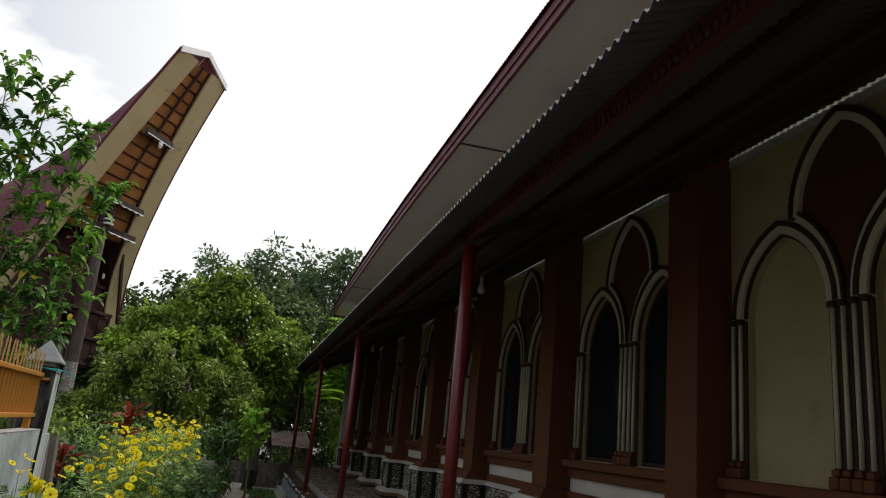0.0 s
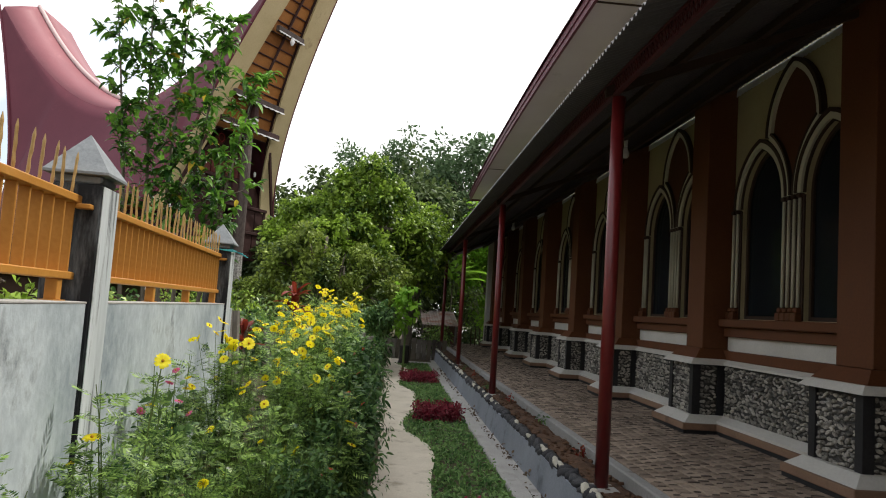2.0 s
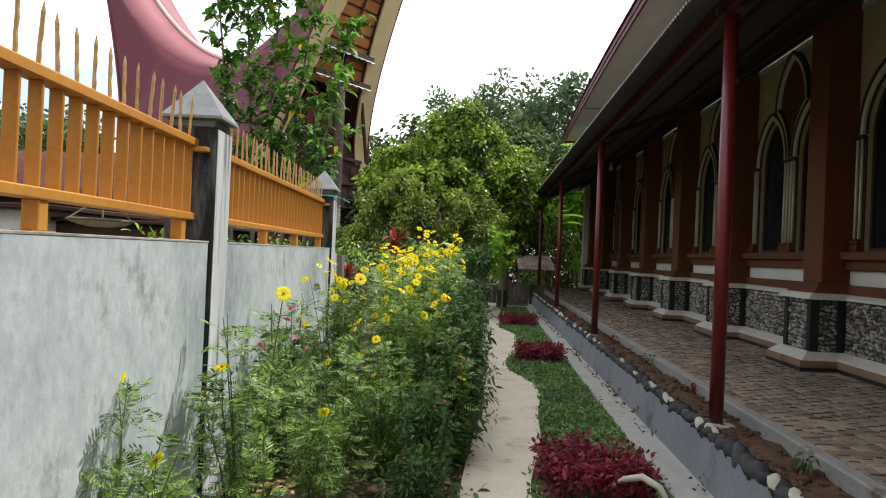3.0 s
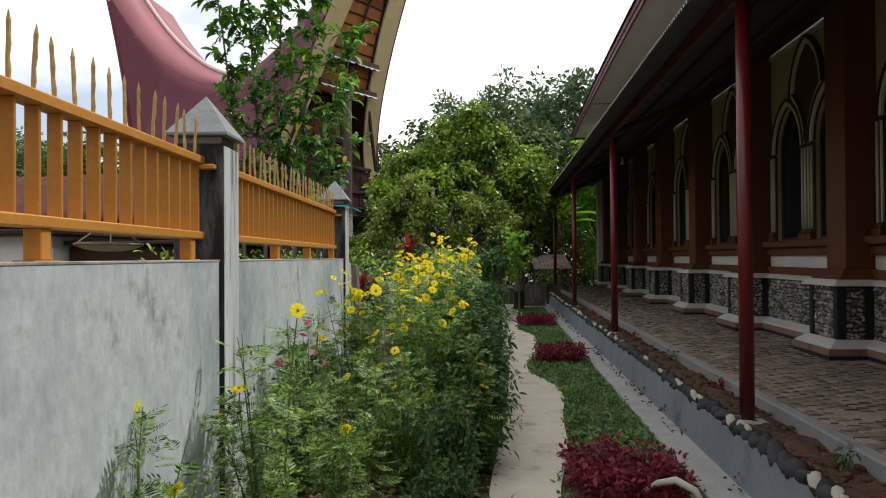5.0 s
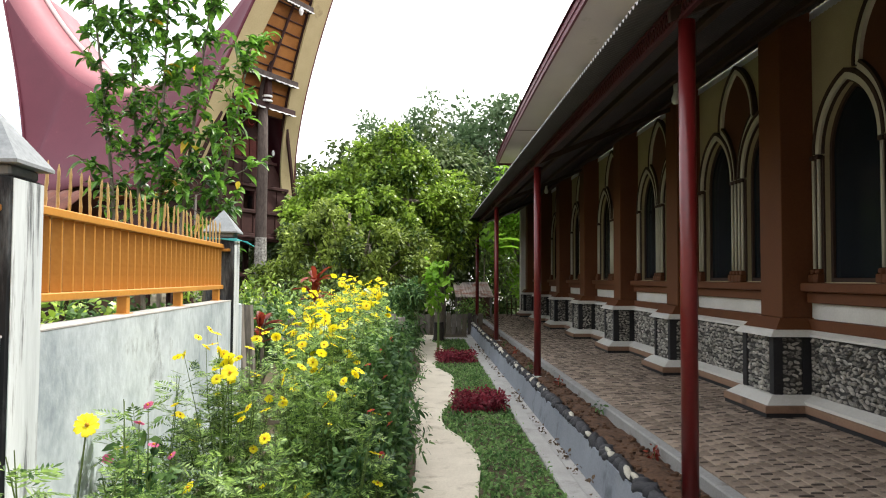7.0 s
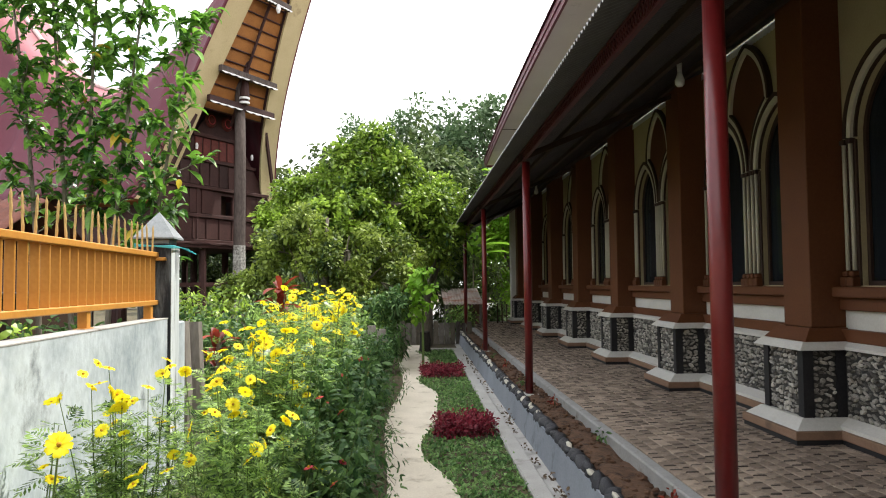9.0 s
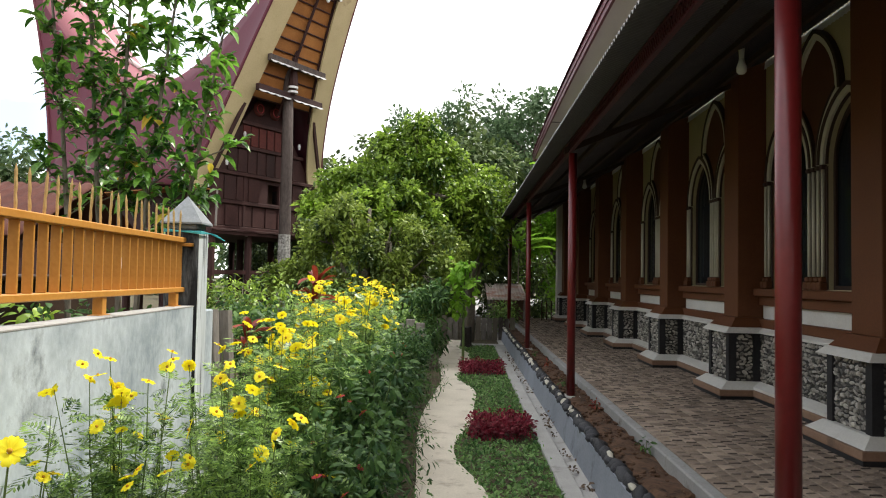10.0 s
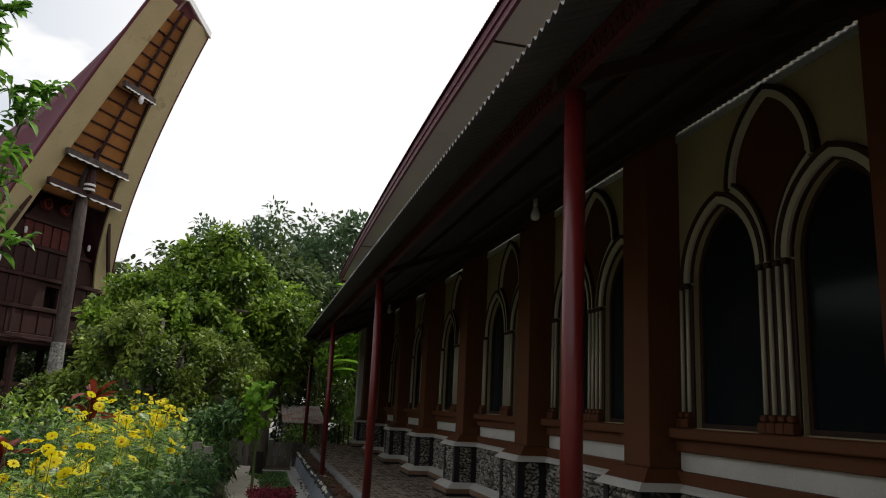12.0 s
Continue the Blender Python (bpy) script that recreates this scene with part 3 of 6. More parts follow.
for idx, c in enumerate(wins):
    blind = abs(c - 4.6) < 0.1
    w = thing("window", "blind cream panels in paired pointed window trim" if blind else "paired pointed church window with dark glass and cream trim", "window", "windows of the side wall", kind="structure")
    for s in (-1, 1):
        m = c + s * 0.64
        ring = arch(m, 0.442, 1.655, 2.9, 0.625)
        if blind:
            part("panel", Build().slab(ring, [], 0.04, cross_x(4.06)), CREAM, w, "cream filled panel")
        else:
            pane = part("pane", Build().slab(ring, [], 0.01, cross_x(4.07)), PANE, w, "dark glass")
            pane.visible_shadow = False
            inner = arch(m, 0.40, 1.70, 2.9, 0.575)
            part("window_frame", Build().slab(arch(m, 0.441, 1.656, 2.9, 0.624), [inner], 0.05, cross_x(4.045)), GROOVE, w, "dark wooden frame")
        part("arch_trim", band_along(arch_line(m, 0.465, 2.92, 0.62), 0.062, 3.95, 4.0), TRIM_CREAM, w, "cream raised arch")
        part("arch_shadow_band", band_along(arch_line(m, 0.53, 2.92, 0.685), 0.04, 3.938, 4.0), GROOVE, w, "dark outline")
        part("arch_reveal", band_along(arch_line(m, 0.443, 2.92, 0.598), 0.02, 3.975, 4.0), GROOVE, w, "dark inner edge")
        for e in (-1, 1):
            part("column_back", Build().box(3.982, m + e * 0.545 - 0.10, 1.66, 3.999, m + e * 0.545 + 0.10 - (0.005 if s * e < 0 else 0.0), 2.9), GROOVE, w, "dark strip behind the columns")
            for off in (0.497, 0.591):
                col = Build().tube([(3.968, m + e * off, 1.79), (3.968, m + e * off, 2.87)], 0.018, 10)
                part("colonnette", col, TRIM_CREAM, w, "slim cream column", True)
                part("colonnette_head", Build().box(3.940, m + e * off - 0.030, 2.872, 4.0, m + e * off + 0.030, 2.915, 0.005), GROOVE, w, "dark collar")
                part("colonnette_base", Build().box(3.912, m + e * off - 0.044, 1.652, 4.0, m + e * off + 0.044, 1.735, 0.008).box(3.925, m + e * off - 0.032, 1.736, 4.0, m + e * off + 0.032, 1.785, 0.01), BROWN, w, "brown moulded foot")
    # upper light between the arches, its shoulders running along the lower arches
    half, spring, rise = 0.42, 3.62, 0.63
    head = arch_line(c, half, spring, rise)
    curves = {}
    for e in (-1, 1):
        full = arch_line(c + e * 0.64, 0.60, 2.92, 0.80, 24)
        inward = [(y, z) for y, z in full if 0.02 <= (y - c) * e <= 0.47]
        curves[e] = sorted(inward, key=lambda p: -abs(p[0] - c))
    low = curves[-1] + curves[1][::-1]
    part("upper_panel", Build().slab(low + head, [], 0.01, cross_x(3.984)), PANEL_BROWN, w, "brown pointed upper panel")
    part("upper_trim", band_along(head, 0.058, 3.95, 4.0), TRIM_CREAM, w, "cream raised pointed arch")
    part("upper_shadow_band", band_along(arch_line(c, half + 0.06, spring, rise + 0.065), 0.04, 3.938, 4.0), GROOVE, w, "dark outline")
    for e in (-1, 1):
        bit = curves[e] if e < 0 else curves[e][::-1]
        part("shoulder_trim", band_along(bit, 0.05, 3.95, 4.0), TRIM_CREAM, w, "cream curved shoulder")
        part("shoulder_edge", band_along([(y, z + 0.004) for y, z in bit], -0.028, 3.945, 4.0), GROOVE, w, "dark outline of the shoulder")

# canopy
CAN_X0, CAN_Z0, CAN_X1, CAN_Z1 = 1.36, 3.36, 3.968, 4.411
CAN_Y0, CAN_Y1 = -3.0, 29.3


def canopy_z(x):
    return CAN_Z0 + (x - CAN_X0) * (CAN_Z1 - CAN_Z0) / (CAN_X1 - CAN_X0)


can = Build()
pitch_w = 0.076
n_w = int((CAN_Y1 - CAN_Y0) / pitch_w * 6)
can.sheet([[(CAN_X0, CAN_Y0 + k * pitch_w / 6, CAN_Z0 + 0.016 * math.sin(k * math.tau / 6)), (CAN_X1, CAN_Y0 + k * pitch_w / 6, CAN_Z1 + 0.016 * math.sin(k * math.tau / 6))] for k in range(n_w)])
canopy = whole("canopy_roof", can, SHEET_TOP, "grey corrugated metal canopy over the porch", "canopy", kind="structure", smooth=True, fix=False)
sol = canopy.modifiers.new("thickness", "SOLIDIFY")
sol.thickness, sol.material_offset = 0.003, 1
# Second slot, for the underside: same sheet with its shade painted in.
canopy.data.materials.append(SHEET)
for x in (2.2, 2.85, 3.5):
    whole("canopy_purlin", Build().box(x - 0.025, CAN_Y0, canopy_z(x) - 0.085, x + 0.025, CAN_Y1, canopy_z(x) - 0.018), GROOVE, "dark steel purlin under the canopy", "purlin", "canopy purlins", kind="structure")
POSTS = [6.15 + 6 * k for k in range(-1, 4)]
POST_X = 1.71
for y in POSTS:
    rafter = Build().add([(x, y + o, canopy_z(x) - d) for o in (-0.025, 0.025) for x, d in ((1.6, 0.17), (3.98, 0.15), (3.98, 0.088), (1.6, 0.088))],
                         [(0, 1, 2, 3), (7, 6, 5, 4), (0, 4, 5, 1), (1, 5, 6, 2), (2, 6, 7, 3), (3, 7, 4, 0)])
    whole("canopy_rafter", rafter, GROOVE, "dark steel rafter from beam to church wall", "rafter", "canopy rafters", kind="structure")

beam = thing("canopy_beam", "dark red lattice steel beam carrying the canopy edge", "beam", kind="structure")
for z in (3.310, 3.438):
    part("chord", Build().box(1.655, CAN_Y0, z - 0.010, 1.690, CAN_Y1, z + 0.010), BEAM_RED, beam)
lat = Build()
LP, LW = 0.055, 0.013
for k in range(int((CAN_Y1 - CAN_Y0) / LP) - 1):
    ya = CAN_Y0 + LP * k
    for a, b in ((3.322, 3.426), (3.426, 3.322)):
        lat.add([(x, ya + o, z) for x in (1.664, 1.672) for o, z in ((0, a), (LW, a), (LP + LW, b), (LP, b))],
                [(0, 1, 2, 3), (7, 6, 5, 4), (0, 4, 5, 1), (1, 5, 6, 2), (2, 6, 7, 3), (3, 7, 4, 0)])
tagged(part("lattice", lat, BEAM_RED, beam, "fine criss-cross lattice", fix=False), kind="stuff")
for y in POSTS:
    p = thing("porch_post", "dark red painted steel pipe post standing in the soil bed", "post", "porch posts")
    part("pipe", Build().tube([(POST_X, y, 0.2), (POST_X, y, 3.297)], 0.052, 20), RED_STEEL, p, "", True)
    part("footing", Build().box(POST_X - 0.11, y - 0.13, 0.1, POST_X + 0.12, y + 0.13, 0.285, 0.015), CONCRETE, p, "small concrete footing")

# bright strip standing for daylight leaking in where canopy meets wall
fl = Build()
fl.sheet([[(3.975, Y0 + k * pitch_w / 2, 4.30 + 0.012 * (k % 2)), (3.985, Y0 + k * pitch_w / 2, 4.40)] for k in range(int((CAN_Y1 - Y0) / pitch_w * 2) - 2)])
whole("canopy_leak_strip", fl, SHEET_BRIGHT, "bright crimped strip for daylight leaking in along the wall under the canopy", "flashing", kind="structure", fix=False)

# main roof
EAVE_Z = 6.53


def eave_x(y):
    return 2.85 + 0.00093 * max(0.0, y - 14) ** 2 + 0.005 * max(0.0, 14 - y)


ey0, ey1 = Y0 - 1.5, 32.0
sof = Build()
for z in (EAVE_Z, EAVE_Z + 0.02):
    sof.sheet([[(eave_x(y), y, z), (4.0, y, z)] for y in [ey0 + (ey1 - ey0) * k / 20 for k in range(21)]])
soffit = whole("roof_soffit", sof, SOFFIT, "pale grey-pink soffit boards under the church eave", "soffit", kind="structure")
for y in (-2.2, 11.45, 25.1):
    part("joint", Build().box(eave_x(y) + 0.02, y, EAVE_Z - 0.012, 4.0, y + 0.05, EAVE_Z - 0.001), GROOVE, soffit)
fas = Build()
for dx0, dx1, z0, z1 in ((-0.05, 0.0, EAVE_Z - 0.08, EAVE_Z + 0.16), (-0.075, -0.05, EAVE_Z + 0.04, EAVE_Z + 0.17)):
    ys = [ey0 + (ey1 - ey0) * k / 20 for k in range(21)]
    fas.strip([(eave_x(y) + (dx0 + dx1) / 2, y, z0) for y in ys], (1, 0, 0), dx1 - dx0, (0, 0, 1), z1 - z0)
fas.box(eave_x(ey1) - 0.05, ey1, EAVE_Z - 0.08, 4.2, ey1 + 0.03, EAVE_Z + 0.17)
whole("roof_fascia", fas, FASCIA, "maroon painted fascia board with weathered edge", "fascia", kind="structure")
rf = Build()
grid = []
for k in range(int((ey1 - ey0 + 0.1) / 0.076 * 4)):
    y = ey0 + k * 0.019
    wv = 0.014 * math.sin(k * math.tau / 4 + 0.7)
    grid.append([(eave_x(y) - 0.12, y, EAVE_Z + 0.18 + wv), (9.6, y, 11.0 + wv)])
rf.sheet(grid)
church_roof = whole("church_roof", rf, ROOF_RED, "maroon corrugated church roof", "roof", kind="structure", smooth=True, fix=False)
whole("church_roof_far", Build().sheet([[(9.6, ey0, 11.0), (16.5, ey0, 6.6)], [(9.6, ey1, 11.0), (16.5, ey1, 6.6)]]), ROOF_RED, "far slope of the maroon church roof", "roof", kind="structure")
for y in (Y0 - 0.1, Y1 + 0.1):
    whole("gable_wall", Build().slab([(4.0, 6.5), (15.2, 6.5), (9.6, 10.9)], [], 0.15, lambda a, b, d, y=y: (a, y + d, b)), CREAM, "cream gable wall of the church", "wall", kind="structure")
whole("end_buttress", Build().box(3.58, Y1 + 0.35, 0.1, 4.6, Y1 + 0.75, 6.4, 0.01), TRIM_WHITE, "grey-white corner pier at the end of the church", "pier", kind="structure")

# bulbs
for y in (10.31, 19.63):
    b = thing("light_bulb", "unlit milky light bulb in a white holder under the canopy", "lamp", "porch bulbs")
    zc = canopy_z(3.1) - 0.02
    part("holder", Build().tube([(3.1, y, zc + 0.01), (3.1, y, zc - 0.05), (3.1, y, zc - 0.10)], [0.03, 0.026, 0.024], 12), SOCKET, b, "white lamp holder", True)
    part("bulb", Build().tube([(3.1, y, zc - 0.095), (3.1, y, zc - 0.13), (3.1, y, zc - 0.18), (3.1, y, zc - 0.22), (3.1, y, zc - 0.245), (3.1, y, zc - 0.25)], [0.026, 0.034, 0.052, 0.05, 0.03, 0.008], 14), BULB, b, "milky glass bulb", True)

# ---- boundary wall and fence ----
F = pose(-1.66, 4.67, 0, 0, 0, 3.78)
SPAN = 4.38


def placed(ob, m=F):
    ob.matrix_basis = m
    return ob


fw = Build()
for k in (-1, 0):
    fw.box(-0.04, k * SPAN + 0.137, -0.1, 0.115, (k + 1) * SPAN - 0.137, 1.45, 0.012)
placed(whole("boundary_wall", fw, RENDER_WALL, "whitewashed rendered boundary wall with grey damp stains", "wall", kind="structure"))
screed = Build()
for k in (-1, 0):
    screed.box(-0.042, k * SPAN + 0.138, 1.440, 0.117, (k + 1) * SPAN - 0.138, 1.4512, 0.002)
placed(whole("wall_screed", screed, CONCRETE, "thin grey cement screed on the boundary wall", "screed", kind="structure"))
placed(whole("boundary_wall_stub", Build().box(-0.06, SPAN + 0.137, -0.1, 0.12, SPAN + 0.42, 1.40, 0.012), RENDER_WALL, "short whitewashed end of the boundary wall", "wall", kind="structure"))
for k in (-1, 0, 1):
    pier = thing("fence_pier", "grey concrete fence pier with black water streaks and pyramid cap", "pier", "fence piers", at=F @ pose(0, k * SPAN, 0))
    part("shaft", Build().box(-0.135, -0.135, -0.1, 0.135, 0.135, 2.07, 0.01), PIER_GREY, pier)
    # Thin pale slab on the sunward face; side lighting is painted here.
    part("whitewashed_side", Build().box(0.1352, -0.126, -0.05, 0.139, 0.126, 2.06), PIER_WHITE, pier, "streaked whitewash on the sunward side, its lit paleness in the colour")
    part("neck", Build().box(-0.12, -0.12, 2.071, 0.12, 0.12, 2.115, 0.008), CAP_GREY, pier)
    r = 0.165
    part("cap", Build().add([(-r, -r, 2.116), (r, -r, 2.116), (r, r, 2.116), (-r, r, 2.116), (-r, -r, 2.13), (r, -r, 2.13), (r, r, 2.13), (-r, r, 2.13), (0, 0, 2.355)],
                            [(3, 2, 1, 0), (0, 1, 5, 4), (1, 2, 6, 5), (2, 3, 7, 6), (3, 0, 4, 7), (4, 5, 8), (5, 6, 8), (6, 7, 8), (7, 4, 8)]), CAP_GREY, pier, "grey pyramid cap")
tw = thing("teal_twine", "frayed teal plastic twine tied round the fence pier", "twine", at=F @ pose(0, SPAN, 0))
for k in range(3):
    part("strand", Build().tube([(-0.155, -0.158, 2.05 + 0.01 * k), (0.158, -0.158, 2.055 - 0.01 * k), (0.158, 0.12, 2.05), (0.24 + 0.03 * k, 0.05, 2.03 - 0.02 * k)], 0.005, 5), TWINE, tw)

spike_mesh = Build().tube([(0, 0, 0), (0.001, 0.0, 0.04), (-0.001, 0.001, 0.08), (0.001, 0, 0.12), (0, 0, 0.155), (0, 0, 0.19), (0, 0, 0.225)], [0.0075, 0.009, 0.0072, 0.009, 0.0075, 0.0085, 0.0015], 5).mesh("spike", surface("brass_rod", (0.38, 0.24, 0.09), (0.55, 0.38, 0.16), 0.5, 40, 6, 0.1))
slat_mesh = Build().box(-0.026, -0.007, 1.60, 0.026, 0.007, 1.957, 0.003).mesh("slat", ORANGE)
for k in (-1, 0):
    fence = thing("metal_fence", "orange painted steel fence panel with pointed twisted spikes", "fence", "fence panels", at=F @ pose(0, k * SPAN, 0))
    a, b = 0.139, SPAN - 0.139
    part("top_rail", Build().box(-0.04, a, 1.957, 0.04, b, 2.0, 0.005), ORANGE, fence)
    part("bottom_rail", Build().box(-0.04, a, 1.56, 0.04, b, 1.60, 0.005), ORANGE, fence)
    n = int((b - a) / 0.132)
    for i in range(n):
        y = a + 0.05 + (b - a - 0.1) * i / (n - 1)
        for nm, me, z in (("slat", slat_mesh, 0), ("spike", spike_mesh, 1.998)):
            o = part(nm, me, None, fence)
            o.matrix_basis = pose(rnd.uniform(-0.002, 0.002), y, z, rnd.uniform(-3, 3) if nm == "spike" else 0, rnd.uniform(-3, 3) if nm == "spike" else 0, rnd.uniform(0, 90) if nm == "spike" else rnd.uniform(-3, 3))
    for y in (0.29, 1.53, 2.75, 4.09):
        part("leg", Build().box(-0.03, y - 0.03, 1.455, 0.03, y + 0.03, 1.56, 0.003), ORANGE, fence)
        part("foot_plate", Build().box(-0.036, y - 0.075, 1.4502, 0.036, y + 0.075, 1.456), ORANGE, fence)
    for y in (a, b):
        part("bracket", Build().box(0.02, y - 0.05, 1.93, 0.10, y + 0.05, 1.956, 0.004), ORANGE, fence)

# dish hung behind the fence
dish = thing("hanging_dish", "shallow tan wicker dish hanging on strings behind the fence", "dish", at=F @ pose(-0.32, -0.46, 1.495))
dg = [[(0.22 * r * math.cos(a) * 0.6, 0.22 * r * math.sin(a), 0.03 * r * r * r) for a in [k * math.tau / 20 for k in range(21)]] for r in (0.03, 0.35, 0.7, 0.9, 1.0)]
bowl = part("bowl", Build().sheet(dg), BOARD_CREAM, dish, "tan woven bowl", True, False)
bowl.modifiers.new("thickness", "SOLIDIFY").thickness = 0.007
part("rim", Build().tube([(0.22 * 0.6 * math.cos(k * math.tau / 20), 0.22 * math.sin(k * math.tau / 20), 0.034) for k in range(21)], 0.007, 6), BARK, dish, "dark bound rim", True)
for an in (0.6, 2.2, 3.8, 5.4):
    part("string", Build().tube([(0.13 * math.cos(an), 0.215 * math.sin(an), 0.035), (0.0, 0.02, 0.16), (0.0, 0.03, 0.42)], 0.0035, 5), BARK, dish)

# rough timber past the wall's end
for x, y, w, h in ((-1.98, 9.75, 0.20, 1.38), (-1.93, 10.05, 0.16, 1.36), (-2.04, 10.5, 0.10, 1.15)):
    b = Build()
    pts = [(x + 0.012 * math.sin(z * 5 + x), y + 0.01 * math.cos(z * 4), z) for z in (-0.1, 0.3, 0.7, 1.0, h)]
    b.tube(pts, [w * 0.5, w * 0.48, w * 0.5, w * 0.46, w * 0.40], 9)
    whole("timber_stake", b, WOOD_GREY, "split weathered timber stake at the end of the wall", "stake", "timber stakes")
plank_fence = thing("plank_fence", "low fence of pale weathered planks behind the flowers", "fence")
for k in range(13):
    x = -2.5 + 0.172 * k
    h = 0.95 + rnd.uniform(-0.1, 0.1)
    part("plank", Build().box(x, 15.5 + rnd.uniform(-0.02, 0.02), -0.05, x + 0.15, 15.53, h, 0.006), WOOD_GREY, plank_fence)
for z in (0.3, 0.7):
    part("plank_rail", Build().box(-2.5, 15.545, z, -0.26, 15.585, z + 0.07), WOOD_GREY, plank_fence)
back_fence = thing("board_fence", "dark weathered board fence closing the far end of the lawn", "fence")
for k in range(16):
    x = -0.7 + 0.16 * k
    part("board", Build().box(x, 23.6, -0.05, x + 0.14, 23.63, 0.62 + rnd.uniform(-0.06, 0.06), 0.006), WOOD_GREY if k % 3 else BARK, back_fence)
part("board_rail", Build().box(-0.7, 23.64, 0.45, 1.86, 23.68, 0.53), WOOD_GREY, back_fence)
stump = Build().tube([(0.46, 21.1, -0.1), (0.46, 21.1, 0.1), (0.47, 21.11, 0.3), (0.46, 21.1, 0.5)], [0.17, 0.14, 0.135, 0.13], 12)
whole("tree_stump", stump, surface("charred_wood", (0.02, 0.017, 0.015), (0.06, 0.05, 0.045), 0.9, 30, 5, 0.5), "short charred tree stump at the end of the path", "stump")
shed = thing("tin_shed", "small brick shed with a pale rusty tin roof", "shed")
part("shed_wall", Build().box(1.45, 27.1, 0.1, 2.42, 29.3, 1.06, 0.01), surface("shed_brick", (0.16, 0.09, 0.07), (0.28, 0.17, 0.13), 0.9, 30, 4, 0.4), shed)
rg = [[(1.15 + 0.02 * k, 26.6 + 0.5 * c, 1.02 + 0.085 * c + 0.012 * math.sin(k * 1.2)) for c in range(7)] for k in range(68)]
sr = part("shed_roof", Build().sheet(rg), TIN_PALE, shed, "rusty pale tin sheet", True, False)
sr.modifiers.new("thickness", "SOLIDIFY").thickness = 0.004
for x, y in ((1.3, 26.75), (1.3, 29.4), (2.38, 26.75)):
    part("shed_post", Build().tube([(x, y, -0.1), (x, y, 1.02 + 0.17 * (y - 26.6))], 0.045, 8), WOOD_GREY, shed)
frame_ob = thing("outdoor_stair", "dark steel frame leaning by the end of the church", "frame")
for k in range(3):
    part("bar", Build().tube([(3.0 + 0.16 * k, 27.3, 0.15), (3.0 + 0.16 * k, 27.35, 1.0)], 0.02, 6), GROOVE, frame_ob)
part("bar", Build().tube([(2.98, 27.33, 0.6), (3.36, 27.33, 0.6)], 0.02, 6), GROOVE, frame_ob)

# ---- house with saddle roof ----
HO = pose(-5.83, 27.865, 0, 0, 0, -29.67)
HC = -5.4
house = thing("saddle_roof_house", "dark timber house with soaring maroon saddle roof and cream gable boards", "house", at=HO)


def ridge(a):
    return Vector((HC + (8.35 if a > 0 else 7.7) * a, 0, 9.2 + (5.5 if a > 0 else 5.13) * abs(a) ** 1.8))


def lower(a, side):
    """The lower edge of the roof on one side: level along the middle, then rising to the prow."""
    t, front = abs(a), a > 0
    if t <= 0.45:
        s, h, z = (4.27 if front else 3.69) * t / 0.45, 3.468, 4.47 + 0.9 * (0.45 - t)
    else:
        w = (t - 0.45) / 0.55
        s = 4.27 + 4.02 * w ** 1.389 if front else 3.69 + 4.2 * w ** 1.12
        h = 3.468 - (2.061 if front else 1.77) * w ** 0.526
        z = 4.47 + (9.65 if front else 9.27) * w
    return Vector((HC + math.copysign(s, a), side * h, z))


def board_wide(w):
    return 0.77 + 0.182 * w ** 0.803


steps = [-1 + k / 40 for k in range(81)]
cap_b, skirt = Build(), Build()
for side in (-1, 1):
    caps, skirts = [], []
    for a in steps:
        r0, e0 = ridge(a), lower(a, side)
        sh = Vector((r0.x - math.copysign(0.06, a) * abs(a) ** 3, side * (1.35 if a > 0 else 1.35 + 0.3 * abs(a)), r0.z - (0.58 if a > 0 else 0.58 + 0.1 * abs(a))))
        if sh.z < e0.z:
            e0 = sh.copy()
        caps.append([r0, r0.lerp(sh, 0.5) + Vector((0, 0, 0.03)), sh])
        row = []
        for c in range(9):
            t = c / 8
            p = sh.lerp(e0, t)
            p.y -= side * 0.12 * math.sin(t * math.pi) * (1 - abs(a) ** 2)
            row.append(p)
        skirts.append(row)
    cap_b.sheet(caps)
    skirt.sheet(skirts)
# Paler copy of the maroon sheet: sunlight on the upper slope put into colour.
ROOF_SUNLIT = surface("sunlit_maroon_roof_sheet", (0.21, 0.070, 0.085), (0.27, 0.095, 0.11), 0.5, 30, 0.6, 0.05, stain=(0.32, 0.13, 0.14), stain_at=0.67, spec=0.3)
ro = part("roof_cap", cap_b, ROOF_SUNLIT, house, "maroon sheet top of the saddle roof, its sunlit tone in the colour", True, False)
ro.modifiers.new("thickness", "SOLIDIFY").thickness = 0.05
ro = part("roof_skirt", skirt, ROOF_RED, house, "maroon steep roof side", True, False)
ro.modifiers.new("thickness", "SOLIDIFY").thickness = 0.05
part("ridge_cap", Build().tube([ridge(a) + Vector((0, 0, 0.03)) for a in steps], 0.10, 8), surface("pale_ridge_sheet", (0.50, 0.36, 0.35), (0.62, 0.48, 0.47), 0.5, 30, 1, 0.05), house, "pale ridge capping", True)
ws = [k / 24 for k in range(25)]
